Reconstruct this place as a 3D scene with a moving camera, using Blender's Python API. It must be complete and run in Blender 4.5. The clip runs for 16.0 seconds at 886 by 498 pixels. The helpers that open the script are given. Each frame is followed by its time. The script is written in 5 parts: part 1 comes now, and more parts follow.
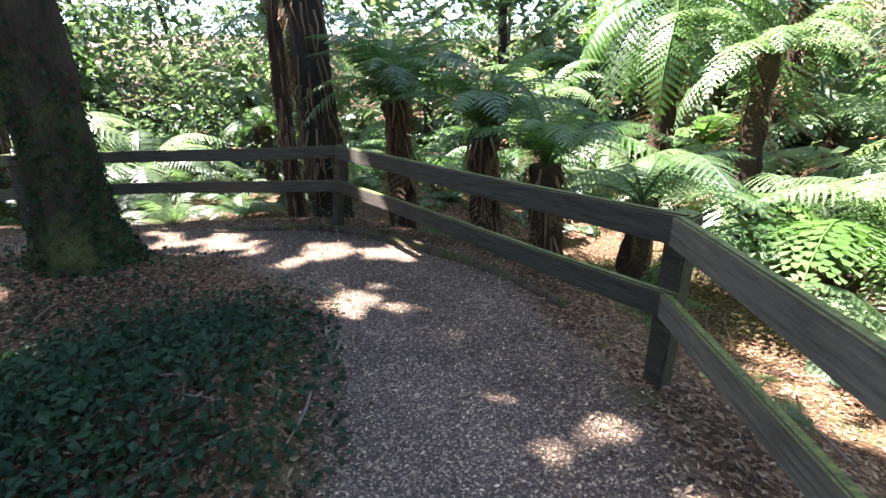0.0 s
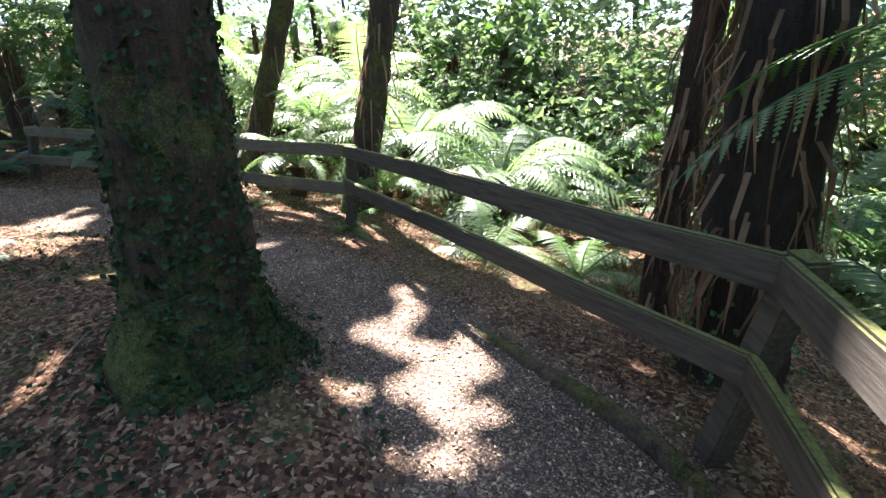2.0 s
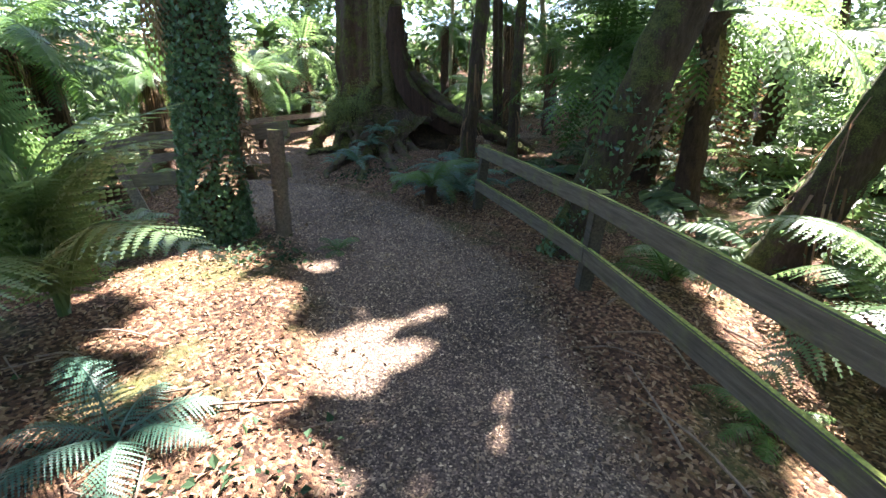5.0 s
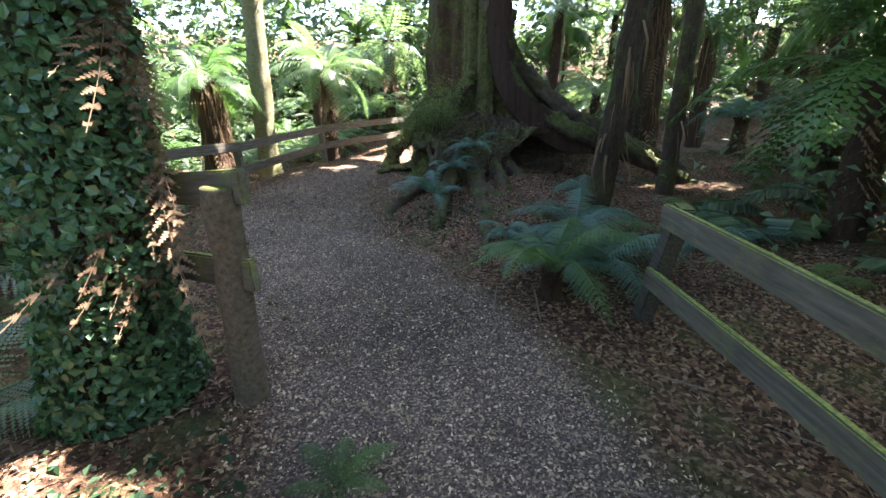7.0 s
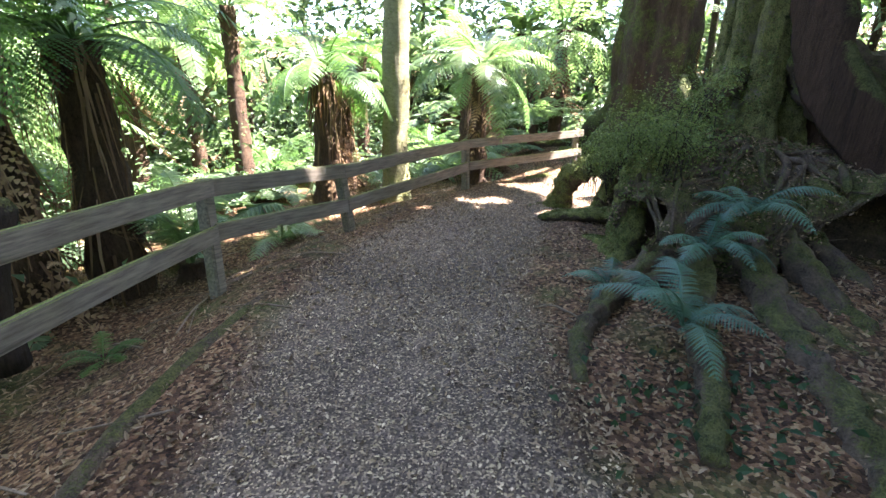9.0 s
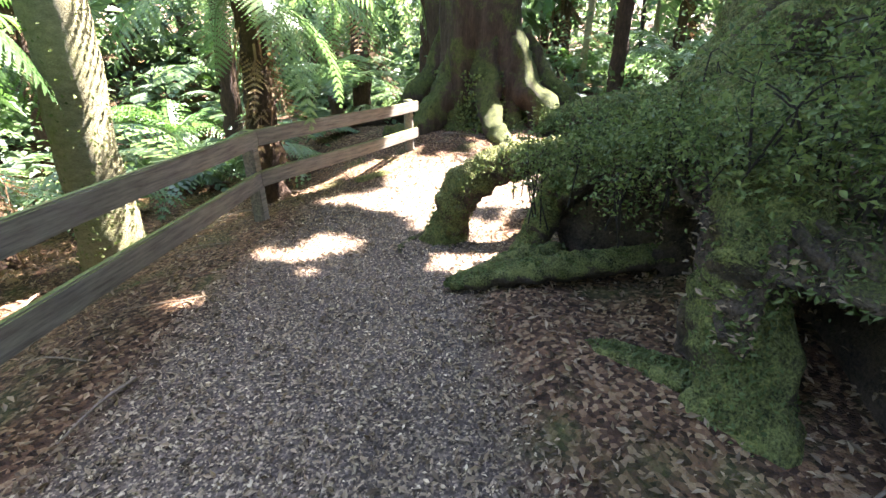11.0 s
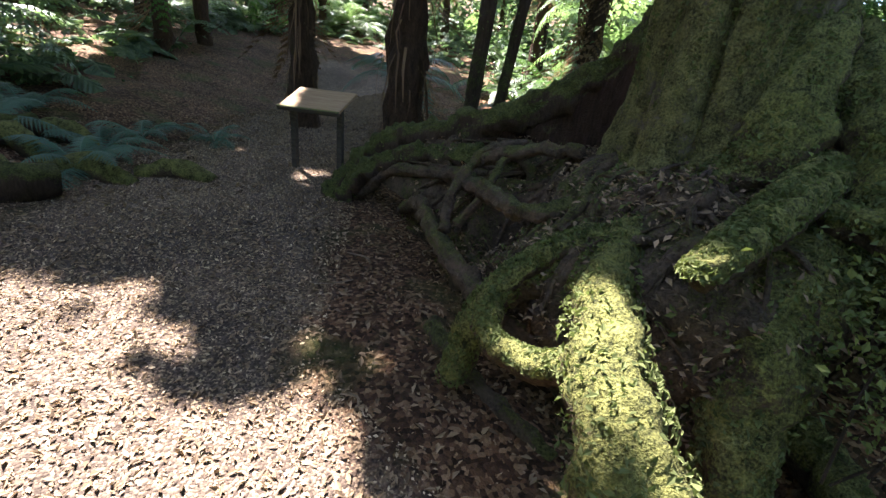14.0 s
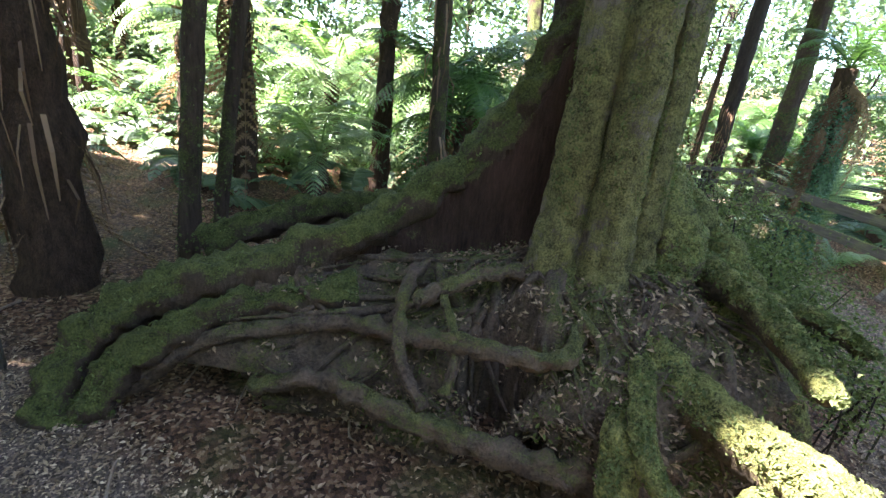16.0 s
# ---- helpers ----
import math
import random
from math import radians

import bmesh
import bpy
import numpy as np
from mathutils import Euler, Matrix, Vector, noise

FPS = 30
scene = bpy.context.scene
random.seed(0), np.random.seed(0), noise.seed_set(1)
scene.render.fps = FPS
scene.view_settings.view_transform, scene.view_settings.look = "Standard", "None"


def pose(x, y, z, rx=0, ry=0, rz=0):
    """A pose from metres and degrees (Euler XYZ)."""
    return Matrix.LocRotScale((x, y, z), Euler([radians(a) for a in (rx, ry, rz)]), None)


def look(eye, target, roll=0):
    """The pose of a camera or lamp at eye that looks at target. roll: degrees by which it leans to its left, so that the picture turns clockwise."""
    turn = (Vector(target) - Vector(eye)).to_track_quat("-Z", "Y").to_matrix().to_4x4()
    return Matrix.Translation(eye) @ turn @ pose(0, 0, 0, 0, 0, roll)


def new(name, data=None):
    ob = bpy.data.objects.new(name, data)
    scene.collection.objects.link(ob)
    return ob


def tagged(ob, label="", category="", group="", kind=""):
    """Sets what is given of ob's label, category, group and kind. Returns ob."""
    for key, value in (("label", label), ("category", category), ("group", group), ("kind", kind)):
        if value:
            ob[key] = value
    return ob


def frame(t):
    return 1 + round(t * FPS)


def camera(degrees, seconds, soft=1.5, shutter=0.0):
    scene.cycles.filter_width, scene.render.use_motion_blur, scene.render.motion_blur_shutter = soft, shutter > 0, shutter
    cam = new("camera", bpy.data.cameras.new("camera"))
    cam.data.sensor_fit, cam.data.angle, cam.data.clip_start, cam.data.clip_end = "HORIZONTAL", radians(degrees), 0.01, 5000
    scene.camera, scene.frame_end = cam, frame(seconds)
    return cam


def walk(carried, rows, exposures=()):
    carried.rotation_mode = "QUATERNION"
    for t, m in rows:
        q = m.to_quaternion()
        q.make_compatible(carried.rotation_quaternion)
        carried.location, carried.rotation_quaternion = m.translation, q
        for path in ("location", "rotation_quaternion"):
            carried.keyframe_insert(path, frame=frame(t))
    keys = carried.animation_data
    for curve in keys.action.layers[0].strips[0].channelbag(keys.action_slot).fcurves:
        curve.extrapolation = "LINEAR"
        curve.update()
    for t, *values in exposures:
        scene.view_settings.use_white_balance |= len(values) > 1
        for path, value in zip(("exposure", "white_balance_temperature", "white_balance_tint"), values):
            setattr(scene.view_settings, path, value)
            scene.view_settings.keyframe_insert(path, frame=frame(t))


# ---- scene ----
cam = camera(89.1, 16.0)

PATH = [
    (0, (0.0, 0.0, 1.552), (0.0, 1.885, 0.885), -2.7),
    (0.5, (0.039, 0.983, 1.567), (-0.383, 2.828, 0.921), -2.5),
    (1, (-0.035, 1.948, 1.539), (-0.896, 3.636, 0.898), -2.6),
    (1.5, (-0.394, 2.819, 1.505), (-1.58, 4.3, 0.872), -1.9),
    (2, (-0.811, 3.573, 1.492), (-2.288, 4.763, 0.859), -0.6),
    (2.5, (-1.514, 4.102, 1.528), (-3.2, 4.968, 0.89), 0.1),
    (3, (-2.095, 4.457, 1.64), (-3.917, 4.943, 0.974), 0.5),
    (3.5, (-2.914, 4.677, 1.656), (-4.797, 4.788, 0.994), 0.9),
    (4, (-3.924, 4.826, 1.638), (-5.8, 4.591, 0.987), 1.3),
    (4.2, (-4.302, 4.813, 1.625), (-6.163, 4.458, 0.984), 1.5),
    (6.3, (-6.53, 3.718, 1.883), (-8.233, 2.916, 1.208), -1.0),
    (6.5, (-6.917, 3.594, 1.875), (-8.601, 2.75, 1.202), -0.5),
    (7, (-7.833, 3.267, 1.762), (-9.455, 2.293, 1.114), -0.0),
    (7.5, (-8.563, 2.719, 1.796), (-10.033, 1.533, 1.138), 0.1),
    (8, (-9.187, 2.17, 1.768), (-10.451, 0.761, 1.12), 0.4),
    (8.2, (-9.378, 1.979, 1.769), (-10.618, 0.545, 1.132), 1.4),
    (10.3, (-11.291, -0.65, 1.711), (-12.758, -1.832, 1.038), 1.4),
    (10.5, (-11.54, -0.884, 1.697), (-13.087, -1.948, 1.011), 1.3),
    (11, (-12.208, -1.414, 1.626), (-13.949, -2.068, 0.89), 1.1),
    (11.5, (-12.693, -1.912, 1.544), (-14.527, -2.094, 0.768), 1.3),
    (12, (-13.254, -2.319, 1.473), (-15.082, -2.131, 0.683), 2.0),
    (12.5, (-13.985, -2.731, 1.512), (-15.726, -2.183, 0.694), 1.0),
    (13, (-14.614, -3.09, 1.535), (-16.111, -2.038, 0.729), 3.1),
    (13.5, (-15.275, -3.428, 1.671), (-16.347, -1.936, 0.881), 6.8),
    (14, (-15.908, -3.213, 1.783), (-16.574, -1.501, 0.993), 6.0),
    (14.5, (-16.37, -3.085, 1.872), (-16.605, -1.251, 1.109), 6.0),
    (15, (-16.828, -2.908, 1.947), (-16.602, -1.057, 1.222), 6.7),
    (15.5, (-17.282, -2.657, 2.107), (-16.642, -0.893, 1.414), 6.7),
    (16, (-17.799, -2.352, 2.248), (-16.778, -0.762, 1.593), 6.9),
]
walk(cam, [(t, look(eye, target, roll)) for t, eye, target, roll in PATH], exposures=[(0, 3.5, 6050, 25), (2.5, 3.55, 6050, 25), (4.2, 3.75, 6050, 25), (6.5, 3.75, 6050, 25), (7.0, 4.05, 6050, 24), (7.5, 4.5, 6100, 24), (8.2, 4.45, 6200, 23), (10.5, 4.4, 6100, 24), (11.5, 4.72, 6150, 23), (12.5, 4.45, 6100, 23), (13.5, 3.55, 6050, 22), (14.0, 3.3, 6150, 22), (14.5, 3.5, 6100, 23), (16, 4.42, 6050, 23)])


# ---- world, sun, exposure ----
SUN_EL, SUN_AZ = 58.0, 62.0      # degrees: height, and bearing to the left of +y
SUN_DIR = Vector((-math.sin(radians(SUN_AZ)) * math.cos(radians(SUN_EL)), math.cos(radians(SUN_AZ)) * math.cos(radians(SUN_EL)), math.sin(radians(SUN_EL))))
world = bpy.data.worlds.new("sky")
scene.world = world
world.use_nodes = True
sky = world.node_tree.nodes.new("ShaderNodeTexSky")
sky.sky_type, sky.sun_disc = "NISHITA", False
sky.sun_elevation, sky.sun_rotation = radians(SUN_EL), radians(-SUN_AZ)
world.node_tree.links.new(sky.outputs[0], world.node_tree.nodes["Background"].inputs[0])
world.node_tree.nodes["Background"].inputs[1].default_value = 0.075
sun_data = bpy.data.lights.new("sun", "SUN")
sun_data.energy, sun_data.angle, sun_data.color = 5.0, radians(0.6), (1.0, 0.95, 0.86)
sun = new("sun", sun_data)
sun.matrix_world = look((0, 0, 30), Vector((0, 0, 30)) - SUN_DIR)


# ---- materials ----
def nodes_of(name):
    m = bpy.data.materials.new(name)
    m.use_nodes = True
    t = m.node_tree
    return m, t.nodes, t.links, t.nodes["Principled BSDF"]


def ramp(nodes, stops):
    r = nodes.new("ShaderNodeValToRGB")
    e = r.color_ramp.elements
    while len(e) < len(stops):
        e.new(0.5)
    for el, (p, c) in zip(e, stops):
        el.position, el.color = p, (*c, 1)
    return r


def noise_node(nodes, links, scale, detail=4.0, rough=0.6, stretch=(1, 1, 1), coord="Object"):
    tc, mp, n = nodes.new("ShaderNodeTexCoord"), nodes.new("ShaderNodeMapping"), nodes.new("ShaderNodeTexNoise")
    mp.inputs["Scale"].default_value = stretch
    n.inputs["Scale"].default_value, n.inputs["Detail"].default_value, n.inputs["Roughness"].default_value = scale, detail, rough
    links.new(tc.outputs[coord], mp.inputs[0])
    links.new(mp.outputs[0], n.inputs[0])
    return n


def add_bump(nodes, links, p, source, strength, distance):
    b = nodes.new("ShaderNodeBump")
    b.inputs["Strength"].default_value, b.inputs["Distance"].default_value = strength, distance
    links.new(source, b.inputs["Height"])
    links.new(b.outputs[0], p.inputs["Normal"])
    return b


def mixer(nodes, links, fac, a, b):
    m = nodes.new("ShaderNodeMix")
    m.data_type = "RGBA"
    if isinstance(fac, float):
        m.inputs[0].default_value = fac
    else:
        links.new(fac, m.inputs[0])
    for sock, v in ((m.inputs[6], a), (m.inputs[7], b)):
        if isinstance(v, tuple):
            sock.default_value = (*v, 1)
        else:
            links.new(v, sock)
    return m.outputs[2]


def arith(nodes, links, op, a, b, c=None, clamp=False):
    m = nodes.new("ShaderNodeMath")
    m.operation = op
    m.use_clamp = clamp
    for i, v in enumerate((a, b) if c is None else (a, b, c)):
        if isinstance(v, (int, float)):
            m.inputs[i].default_value = v
        else:
            links.new(v, m.inputs[i])
    return m.outputs[0]


def bark_material(name, dark, light, moss=0.0, stretch=(1, 1, 0.18), scale=9.0, bump=0.03, moss_a=(0.034, 0.036, 0.011), moss_b=(0.115, 0.115, 0.036), up=0.5):
    """Fibrous bark; moss settles on faces that look upwards and in patches."""
    m, nd, ln, p = nodes_of(name)
    big, fine = noise_node(nd, ln, scale, 6, 0.65, stretch), noise_node(nd, ln, scale * 6, 4, 0.7, stretch)
    mix = arith(nd, ln, "MULTIPLY_ADD", fine.outputs[0], 0.5, arith(nd, ln, "MULTIPLY", big.outputs[0], 0.5))
    col = ramp(nd, [(0.32, dark), (0.68, light)])
    ln.new(mix, col.inputs[0])
    out = col.outputs[0]
    if moss > 0:
        geo, sep = nd.new("ShaderNodeNewGeometry"), nd.new("ShaderNodeSeparateXYZ")
        ln.new(geo.outputs["Normal"], sep.inputs[0])
        patch = noise_node(nd, ln, 2.3, 5, 0.7)
        tuft = noise_node(nd, ln, 90.0, 3, 0.7)
        cover = arith(nd, ln, "MULTIPLY_ADD", sep.outputs[2], up, arith(nd, ln, "MULTIPLY_ADD", patch.outputs[0], 1.5, arith(nd, ln, "MULTIPLY_ADD", tuft.outputs[0], 0.5, moss - 1.5)))
        cover = arith(nd, ln, "MULTIPLY_ADD", cover, 6.0, 0.5, True)
        tint = ramp(nd, [(0.39, moss_a), (0.61, moss_b)])
        ln.new(arith(nd, ln, "MULTIPLY_ADD", tuft.outputs[0], 0.55, arith(nd, ln, "MULTIPLY", noise_node(nd, ln, 13.0, 5, 0.7).outputs[0], 0.45)), tint.inputs[0])
        out = mixer(nd, ln, cover, out, tint.outputs[0])
        mix = arith(nd, ln, "ADD", mix, arith(nd, ln, "MULTIPLY", tuft.outputs[0], 1.0))
    ln.new(out, p.inputs["Base Color"])
    p.inputs["Roughness"].default_value = 0.9
    p.inputs["Specular IOR Level"].default_value = 0.2
    add_bump(nd, ln, p, mix, 0.9, bump)
    return m


def leaf_material(name, dark, light, translucent=0.4, rough=0.45, per_island=False, gloss=0.4, through_tint=(1.12, 1.25, 0.8)):
    m, nd, ln, p = nodes_of(name)
    if per_island:
        rnd = nd.new("ShaderNodeNewGeometry").outputs["Random Per Island"]
    else:
        rnd = nd.new("ShaderNodeObjectInfo").outputs["Random"]
    n = noise_node(nd, ln, 5.0, 3, 0.6)
    val = arith(nd, ln, "MULTIPLY_ADD", rnd, 0.6, arith(nd, ln, "MULTIPLY", n.outputs[0], 0.4))
    col = ramp(nd, [(0.1, dark), (0.9, light)])
    ln.new(val, col.inputs[0])
    ln.new(col.outputs[0], p.inputs["Base Color"])
    p.inputs["Roughness"].default_value = rough
    p.inputs["Specular IOR Level"].default_value = gloss
    tr, mx = nd.new("ShaderNodeBsdfTranslucent"), nd.new("ShaderNodeMixShader")
    mul = nd.new("ShaderNodeMix")
    mul.data_type, mul.blend_type = "RGBA", "MULTIPLY"
    mul.inputs[0].default_value = 1.0
    ln.new(col.outputs[0], mul.inputs[6])
    mul.inputs[7].default_value = (*through_tint, 1)
    ln.new(mul.outputs[2], tr.inputs[0])
    mx.inputs[0].default_value = translucent
    ln.new(p.outputs[0], mx.inputs[1])
    ln.new(tr.outputs[0], mx.inputs[2])
    ln.new(mx.outputs[0], nd["Material Output"].inputs[0])
    return m


def ground_material():
    """Grey gravel with leaf crumbs on the trodden way; brown litter with moss beside it."""
    m, nd, ln, p = nodes_of("forest_floor")
    at = nd.new("ShaderNodeAttribute")
    at.attribute_name = "trodden"
    vor = nd.new("ShaderNodeTexVoronoi")
    tc = nd.new("ShaderNodeTexCoord")
    ln.new(tc.outputs["Object"], vor.inputs[0])
    vor.inputs["Scale"].default_value = 105.0
    cell = nd.new("ShaderNodeSeparateColor")
    ln.new(vor.outputs["Color"], cell.inputs[0])
    grit = ramp(nd, [(0.0, (0.05, 0.039, 0.03)), (0.5, (0.1, 0.076, 0.057)), (0.8, (0.165, 0.125, 0.09)), (0.97, (0.36, 0.28, 0.18))])
    ln.new(cell.outputs[0], grit.inputs[0])
    vor2 = nd.new("ShaderNodeTexVoronoi")
    ln.new(tc.outputs["Object"], vor2.inputs[0])
    vor2.inputs["Scale"].default_value = 45.0
    cell2 = nd.new("ShaderNodeSeparateColor")
    ln.new(vor2.outputs["Color"], cell2.inputs[0])
    litter = ramp(nd, [(0.0, (0.022, 0.013, 0.008)), (0.45, (0.075, 0.042, 0.024)), (0.75, (0.14, 0.078, 0.04)), (0.95, (0.24, 0.16, 0.09))])
    ln.new(cell2.outputs[0], litter.inputs[0])
    wide = noise_node(nd, ln, 0.9, 6, 0.65)
    mossy = noise_node(nd, ln, 1.6, 5, 0.6)
    cover = arith(nd, ln, "MULTIPLY_ADD", mossy.outputs[0], 5.0, -2.6, True)
    tuft = noise_node(nd, ln, 60.0, 3, 0.7)
    green = ramp(nd, [(0.3, (0.03, 0.04, 0.012)), (0.7, (0.085, 0.10, 0.03))])
    ln.new(tuft.outputs[0], green.inputs[0])
    off = mixer(nd, ln, cover, litter.outputs[0], green.outputs[0])
    edge = arith(nd, ln, "MULTIPLY_ADD", arith(nd, ln, "ADD", at.outputs["Fac"], arith(nd, ln, "MULTIPLY", arith(nd, ln, "SUBTRACT", wide.outputs[0], 0.5), 1.1)), 2.4, -0.7, True)
    col = mixer(nd, ln, edge, off, grit.outputs[0])
    shade = ramp(nd, [(0.28, (0.5, 0.49, 0.5)), (0.72, (1.4, 1.33, 1.25))])
    ln.new(wide.outputs[0], shade.inputs[0])
    mul = nd.new("ShaderNodeMix")
    mul.data_type, mul.blend_type = "RGBA", "MULTIPLY"
    mul.inputs[0].default_value = 1.0
    ln.new(col, mul.inputs[6])
    ln.new(shade.outputs[0], mul.inputs[7])
    ln.new(mul.outputs[2], p.inputs["Base Color"])
    p.inputs["Roughness"].default_value = 0.88
    p.inputs["Specular IOR Level"].default_value = 0.12
    h = arith(nd, ln, "ADD", arith(nd, ln, "MULTIPLY", vor.outputs["Distance"], -1.0), arith(nd, ln, "MULTIPLY", vor2.outputs["Distance"], -1.2))
    add_bump(nd, ln, p, h, 0.7, 0.009)
    return m


def wood_material(name, a, b, algae, moss_a=(0.045, 0.055, 0.015), moss_b=(0.2, 0.21, 0.05)):
    """Sawn weathered timber with green algae on its upper faces."""
    m, nd, ln, p = nodes_of(name)
    grain = noise_node(nd, ln, 14.0, 6, 0.7, (0.25, 3.0, 3.0))
    spots = noise_node(nd, ln, 3.0, 5, 0.7)
    col = ramp(nd, [(0.3, a), (0.72, b)])
    ln.new(grain.outputs[0], col.inputs[0])
    geo, sep = nd.new("ShaderNodeNewGeometry"), nd.new("ShaderNodeSeparateXYZ")
    ln.new(geo.outputs["Normal"], sep.inputs[0])
    cover = arith(nd, ln, "MULTIPLY_ADD", arith(nd, ln, "ADD", arith(nd, ln, "MULTIPLY", sep.outputs[2], 0.8), spots.outputs[0]), 2.2, algae - 2.1, True)
    tuft = noise_node(nd, ln, 50.0, 3, 0.7)
    green = ramp(nd, [(0.3, moss_a), (0.75, moss_b)])
    ln.new(tuft.outputs[0], green.inputs[0])
    ln.new(mixer(nd, ln, cover, col.outputs[0], green.outputs[0]), p.inputs["Base Color"])
    p.inputs["Roughness"].default_value = 0.8
    p.inputs["Specular IOR Level"].default_value = 0.3
    add_bump(nd, ln, p, grain.outputs[0], 0.6, 0.006)
    return m


M_GROUND = ground_material()
M_WOOD_DARK = wood_material("weathered_timber", (0.022, 0.019, 0.014), (0.095, 0.083, 0.06), 0.7)
M_WOOD_PALE = wood_material("grey_timber", (0.06, 0.05, 0.037), (0.24, 0.205, 0.155), 0.6)
M_WOOD_MOSSY = wood_material("mossy_timber", (0.05, 0.042, 0.028), (0.15, 0.13, 0.09), 0.95, (0.07, 0.09, 0.015), (0.3, 0.34, 0.06))
M_WOOD_BROWN = wood_material("brown_post_wood", (0.045, 0.034, 0.022), (0.17, 0.13, 0.085), 0.5)
M_BARK_RED = bark_material("red_brown_inner_wood", (0.012, 0.007, 0.005), (0.085, 0.045, 0.028), 0.14, (1, 1, 0.12), 12.0, 0.035, up=0.9)
M_BARK_MOSS = bark_material("mossy_bark", (0.016, 0.011, 0.007), (0.1, 0.068, 0.045), 0.42, moss_a=(0.018, 0.022, 0.006), moss_b=(0.12, 0.135, 0.035))
M_BARK_ROOT = bark_material("root_bark", (0.01, 0.007, 0.005), (0.17, 0.12, 0.08), 0.3, (1, 1, 1), 9.0, 0.03, (0.02, 0.023, 0.006), (0.13, 0.13, 0.04), up=0.26)
M_ROOT_MOSS = bark_material("moss_covered_root", (0.02, 0.015, 0.009), (0.13, 0.09, 0.055), 0.52, (1, 1, 1), 8.0, 0.04, (0.024, 0.028, 0.007), (0.24, 0.24, 0.07), 0.5)
M_BARK_GREY = bark_material("grey_fluted_bark", (0.045, 0.034, 0.026), (0.3, 0.25, 0.19), 0.62, (1, 1, 0.08), 11.0, 0.06, (0.035, 0.036, 0.01), (0.25, 0.235, 0.085))
M_BARK_DARK = bark_material("dark_bark", (0.012, 0.009, 0.007), (0.06, 0.045, 0.032), 0.2)
M_BARK_CORK = bark_material("corky_moss_bark", (0.1, 0.088, 0.042), (0.33, 0.3, 0.16), 0.35, (1, 1, 2.2), 12.0, 0.035, (0.1, 0.1, 0.03), (0.24, 0.24, 0.09))
M_FERN_TRUNK = bark_material("fibrous_fern_trunk", (0.014, 0.009, 0.006), (0.13, 0.078, 0.045), 0.1, (1, 1, 0.3), 22.0, 0.05)
M_SHAG = leaf_material("hanging_dead_bark", (0.07, 0.04, 0.022), (0.29, 0.19, 0.11), 0.2, 0.8, True, 0.1, (1.1, 0.9, 0.7))
M_FROND = leaf_material("green_fern_frond", (0.035, 0.075, 0.022), (0.1, 0.19, 0.04), 0.45)
# paler, glossier copy of the green frond: sun glare put into its colour
M_FROND_LIGHT = leaf_material("sunlit_pale_frond", (0.075, 0.13, 0.055), (0.22, 0.3, 0.135), 0.5, 0.35, False, 0.6)
M_FROND_DARK = leaf_material("dark_fern_frond", (0.03, 0.075, 0.05), (0.1, 0.19, 0.12), 0.3)
M_FROND_DEAD = leaf_material("dead_fern_frond", (0.09, 0.056, 0.03), (0.28, 0.195, 0.11), 0.3, 0.8, False, 0.1, (1.1, 0.9, 0.7))
M_LEAF = leaf_material("canopy_leaf", (0.05, 0.07, 0.03), (0.13, 0.17, 0.075), 0.45, 0.45, True, 0.4, (1.1, 1.1, 0.8))
M_LEAF_FAR = leaf_material("sunlit_leaf", (0.035, 0.07, 0.035), (0.17, 0.225, 0.115), 0.42, 0.5, True)
M_LEAF_SMALL = leaf_material("small_glossy_leaf", (0.035, 0.058, 0.02), (0.22, 0.25, 0.08), 0.35, 0.5, True, 0.2)
M_IVY = leaf_material("creeper_leaf", (0.025, 0.065, 0.028), (0.12, 0.23, 0.1), 0.25, 0.3, True, 0.5)
M_LITTER = leaf_material("fallen_leaf", (0.028, 0.017, 0.01), (0.39, 0.28, 0.17), 0.1, 0.75, True, 0.12, (1, 0.9, 0.7))
M_CHIP = leaf_material("pale_leaf_crumb", (0.06, 0.042, 0.026), (0.68, 0.52, 0.32), 0.05, 0.75, True, 0.12, (1, 1, 1))
M_MOSS_TUFT = leaf_material("moss_tuft", (0.05, 0.062, 0.022), (0.165, 0.19, 0.072), 0.3, 0.8, True, 0.1)
# darker copy of the small leaf: the bank's deep shade put into its colour
M_LEAF_SHADED = leaf_material("shaded_small_leaf", (0.01, 0.026, 0.012), (0.042, 0.078, 0.032), 0.25, 0.6, True, 0.15)
M_TWIG = bark_material("dead_twig", (0.08, 0.055, 0.035), (0.26, 0.2, 0.14), 0.0, (1, 1, 1), 30.0, 0.004)
M_BOARD = wood_material("board_back", (0.24, 0.15, 0.075), (0.4, 0.27, 0.15), -1.2)


# ---- building helpers ----
def mesh_data(name, verts, faces, mat, smooth=False):
    me = bpy.data.meshes.new(name)
    me.from_pydata([tuple(v) for v in verts], [], [tuple(f) for f in faces])
    me.materials.append(mat)
    if smooth:
        me.polygons.foreach_set("use_smooth", [True] * len(me.polygons))
    me.update()
    return me


def part(name, me, parent=None, label="", m=None):
    ob = new(name, me)
    if parent is not None:
        ob.parent = parent
    if m is not None:
        ob.matrix_basis = m
    if label:
        tagged(ob, label)
    return ob


def wob(p, f, seed=0.0):
    """Cheap smooth noise of points, about -1 to 1."""
    x, y, z = p[..., 0] * f + seed, p[..., 1] * f + 1.7 * seed, p[..., 2] * f - seed
    return (np.sin(x * 1.3 + 1.9 * np.sin(y * 0.9 + z)) + np.sin(y * 1.7 + 1.3 * np.sin(z * 1.1 + x * 0.6)) + np.sin(z * 1.5 + 1.7 * np.sin(x * 1.2 - y * 0.7))) / 3


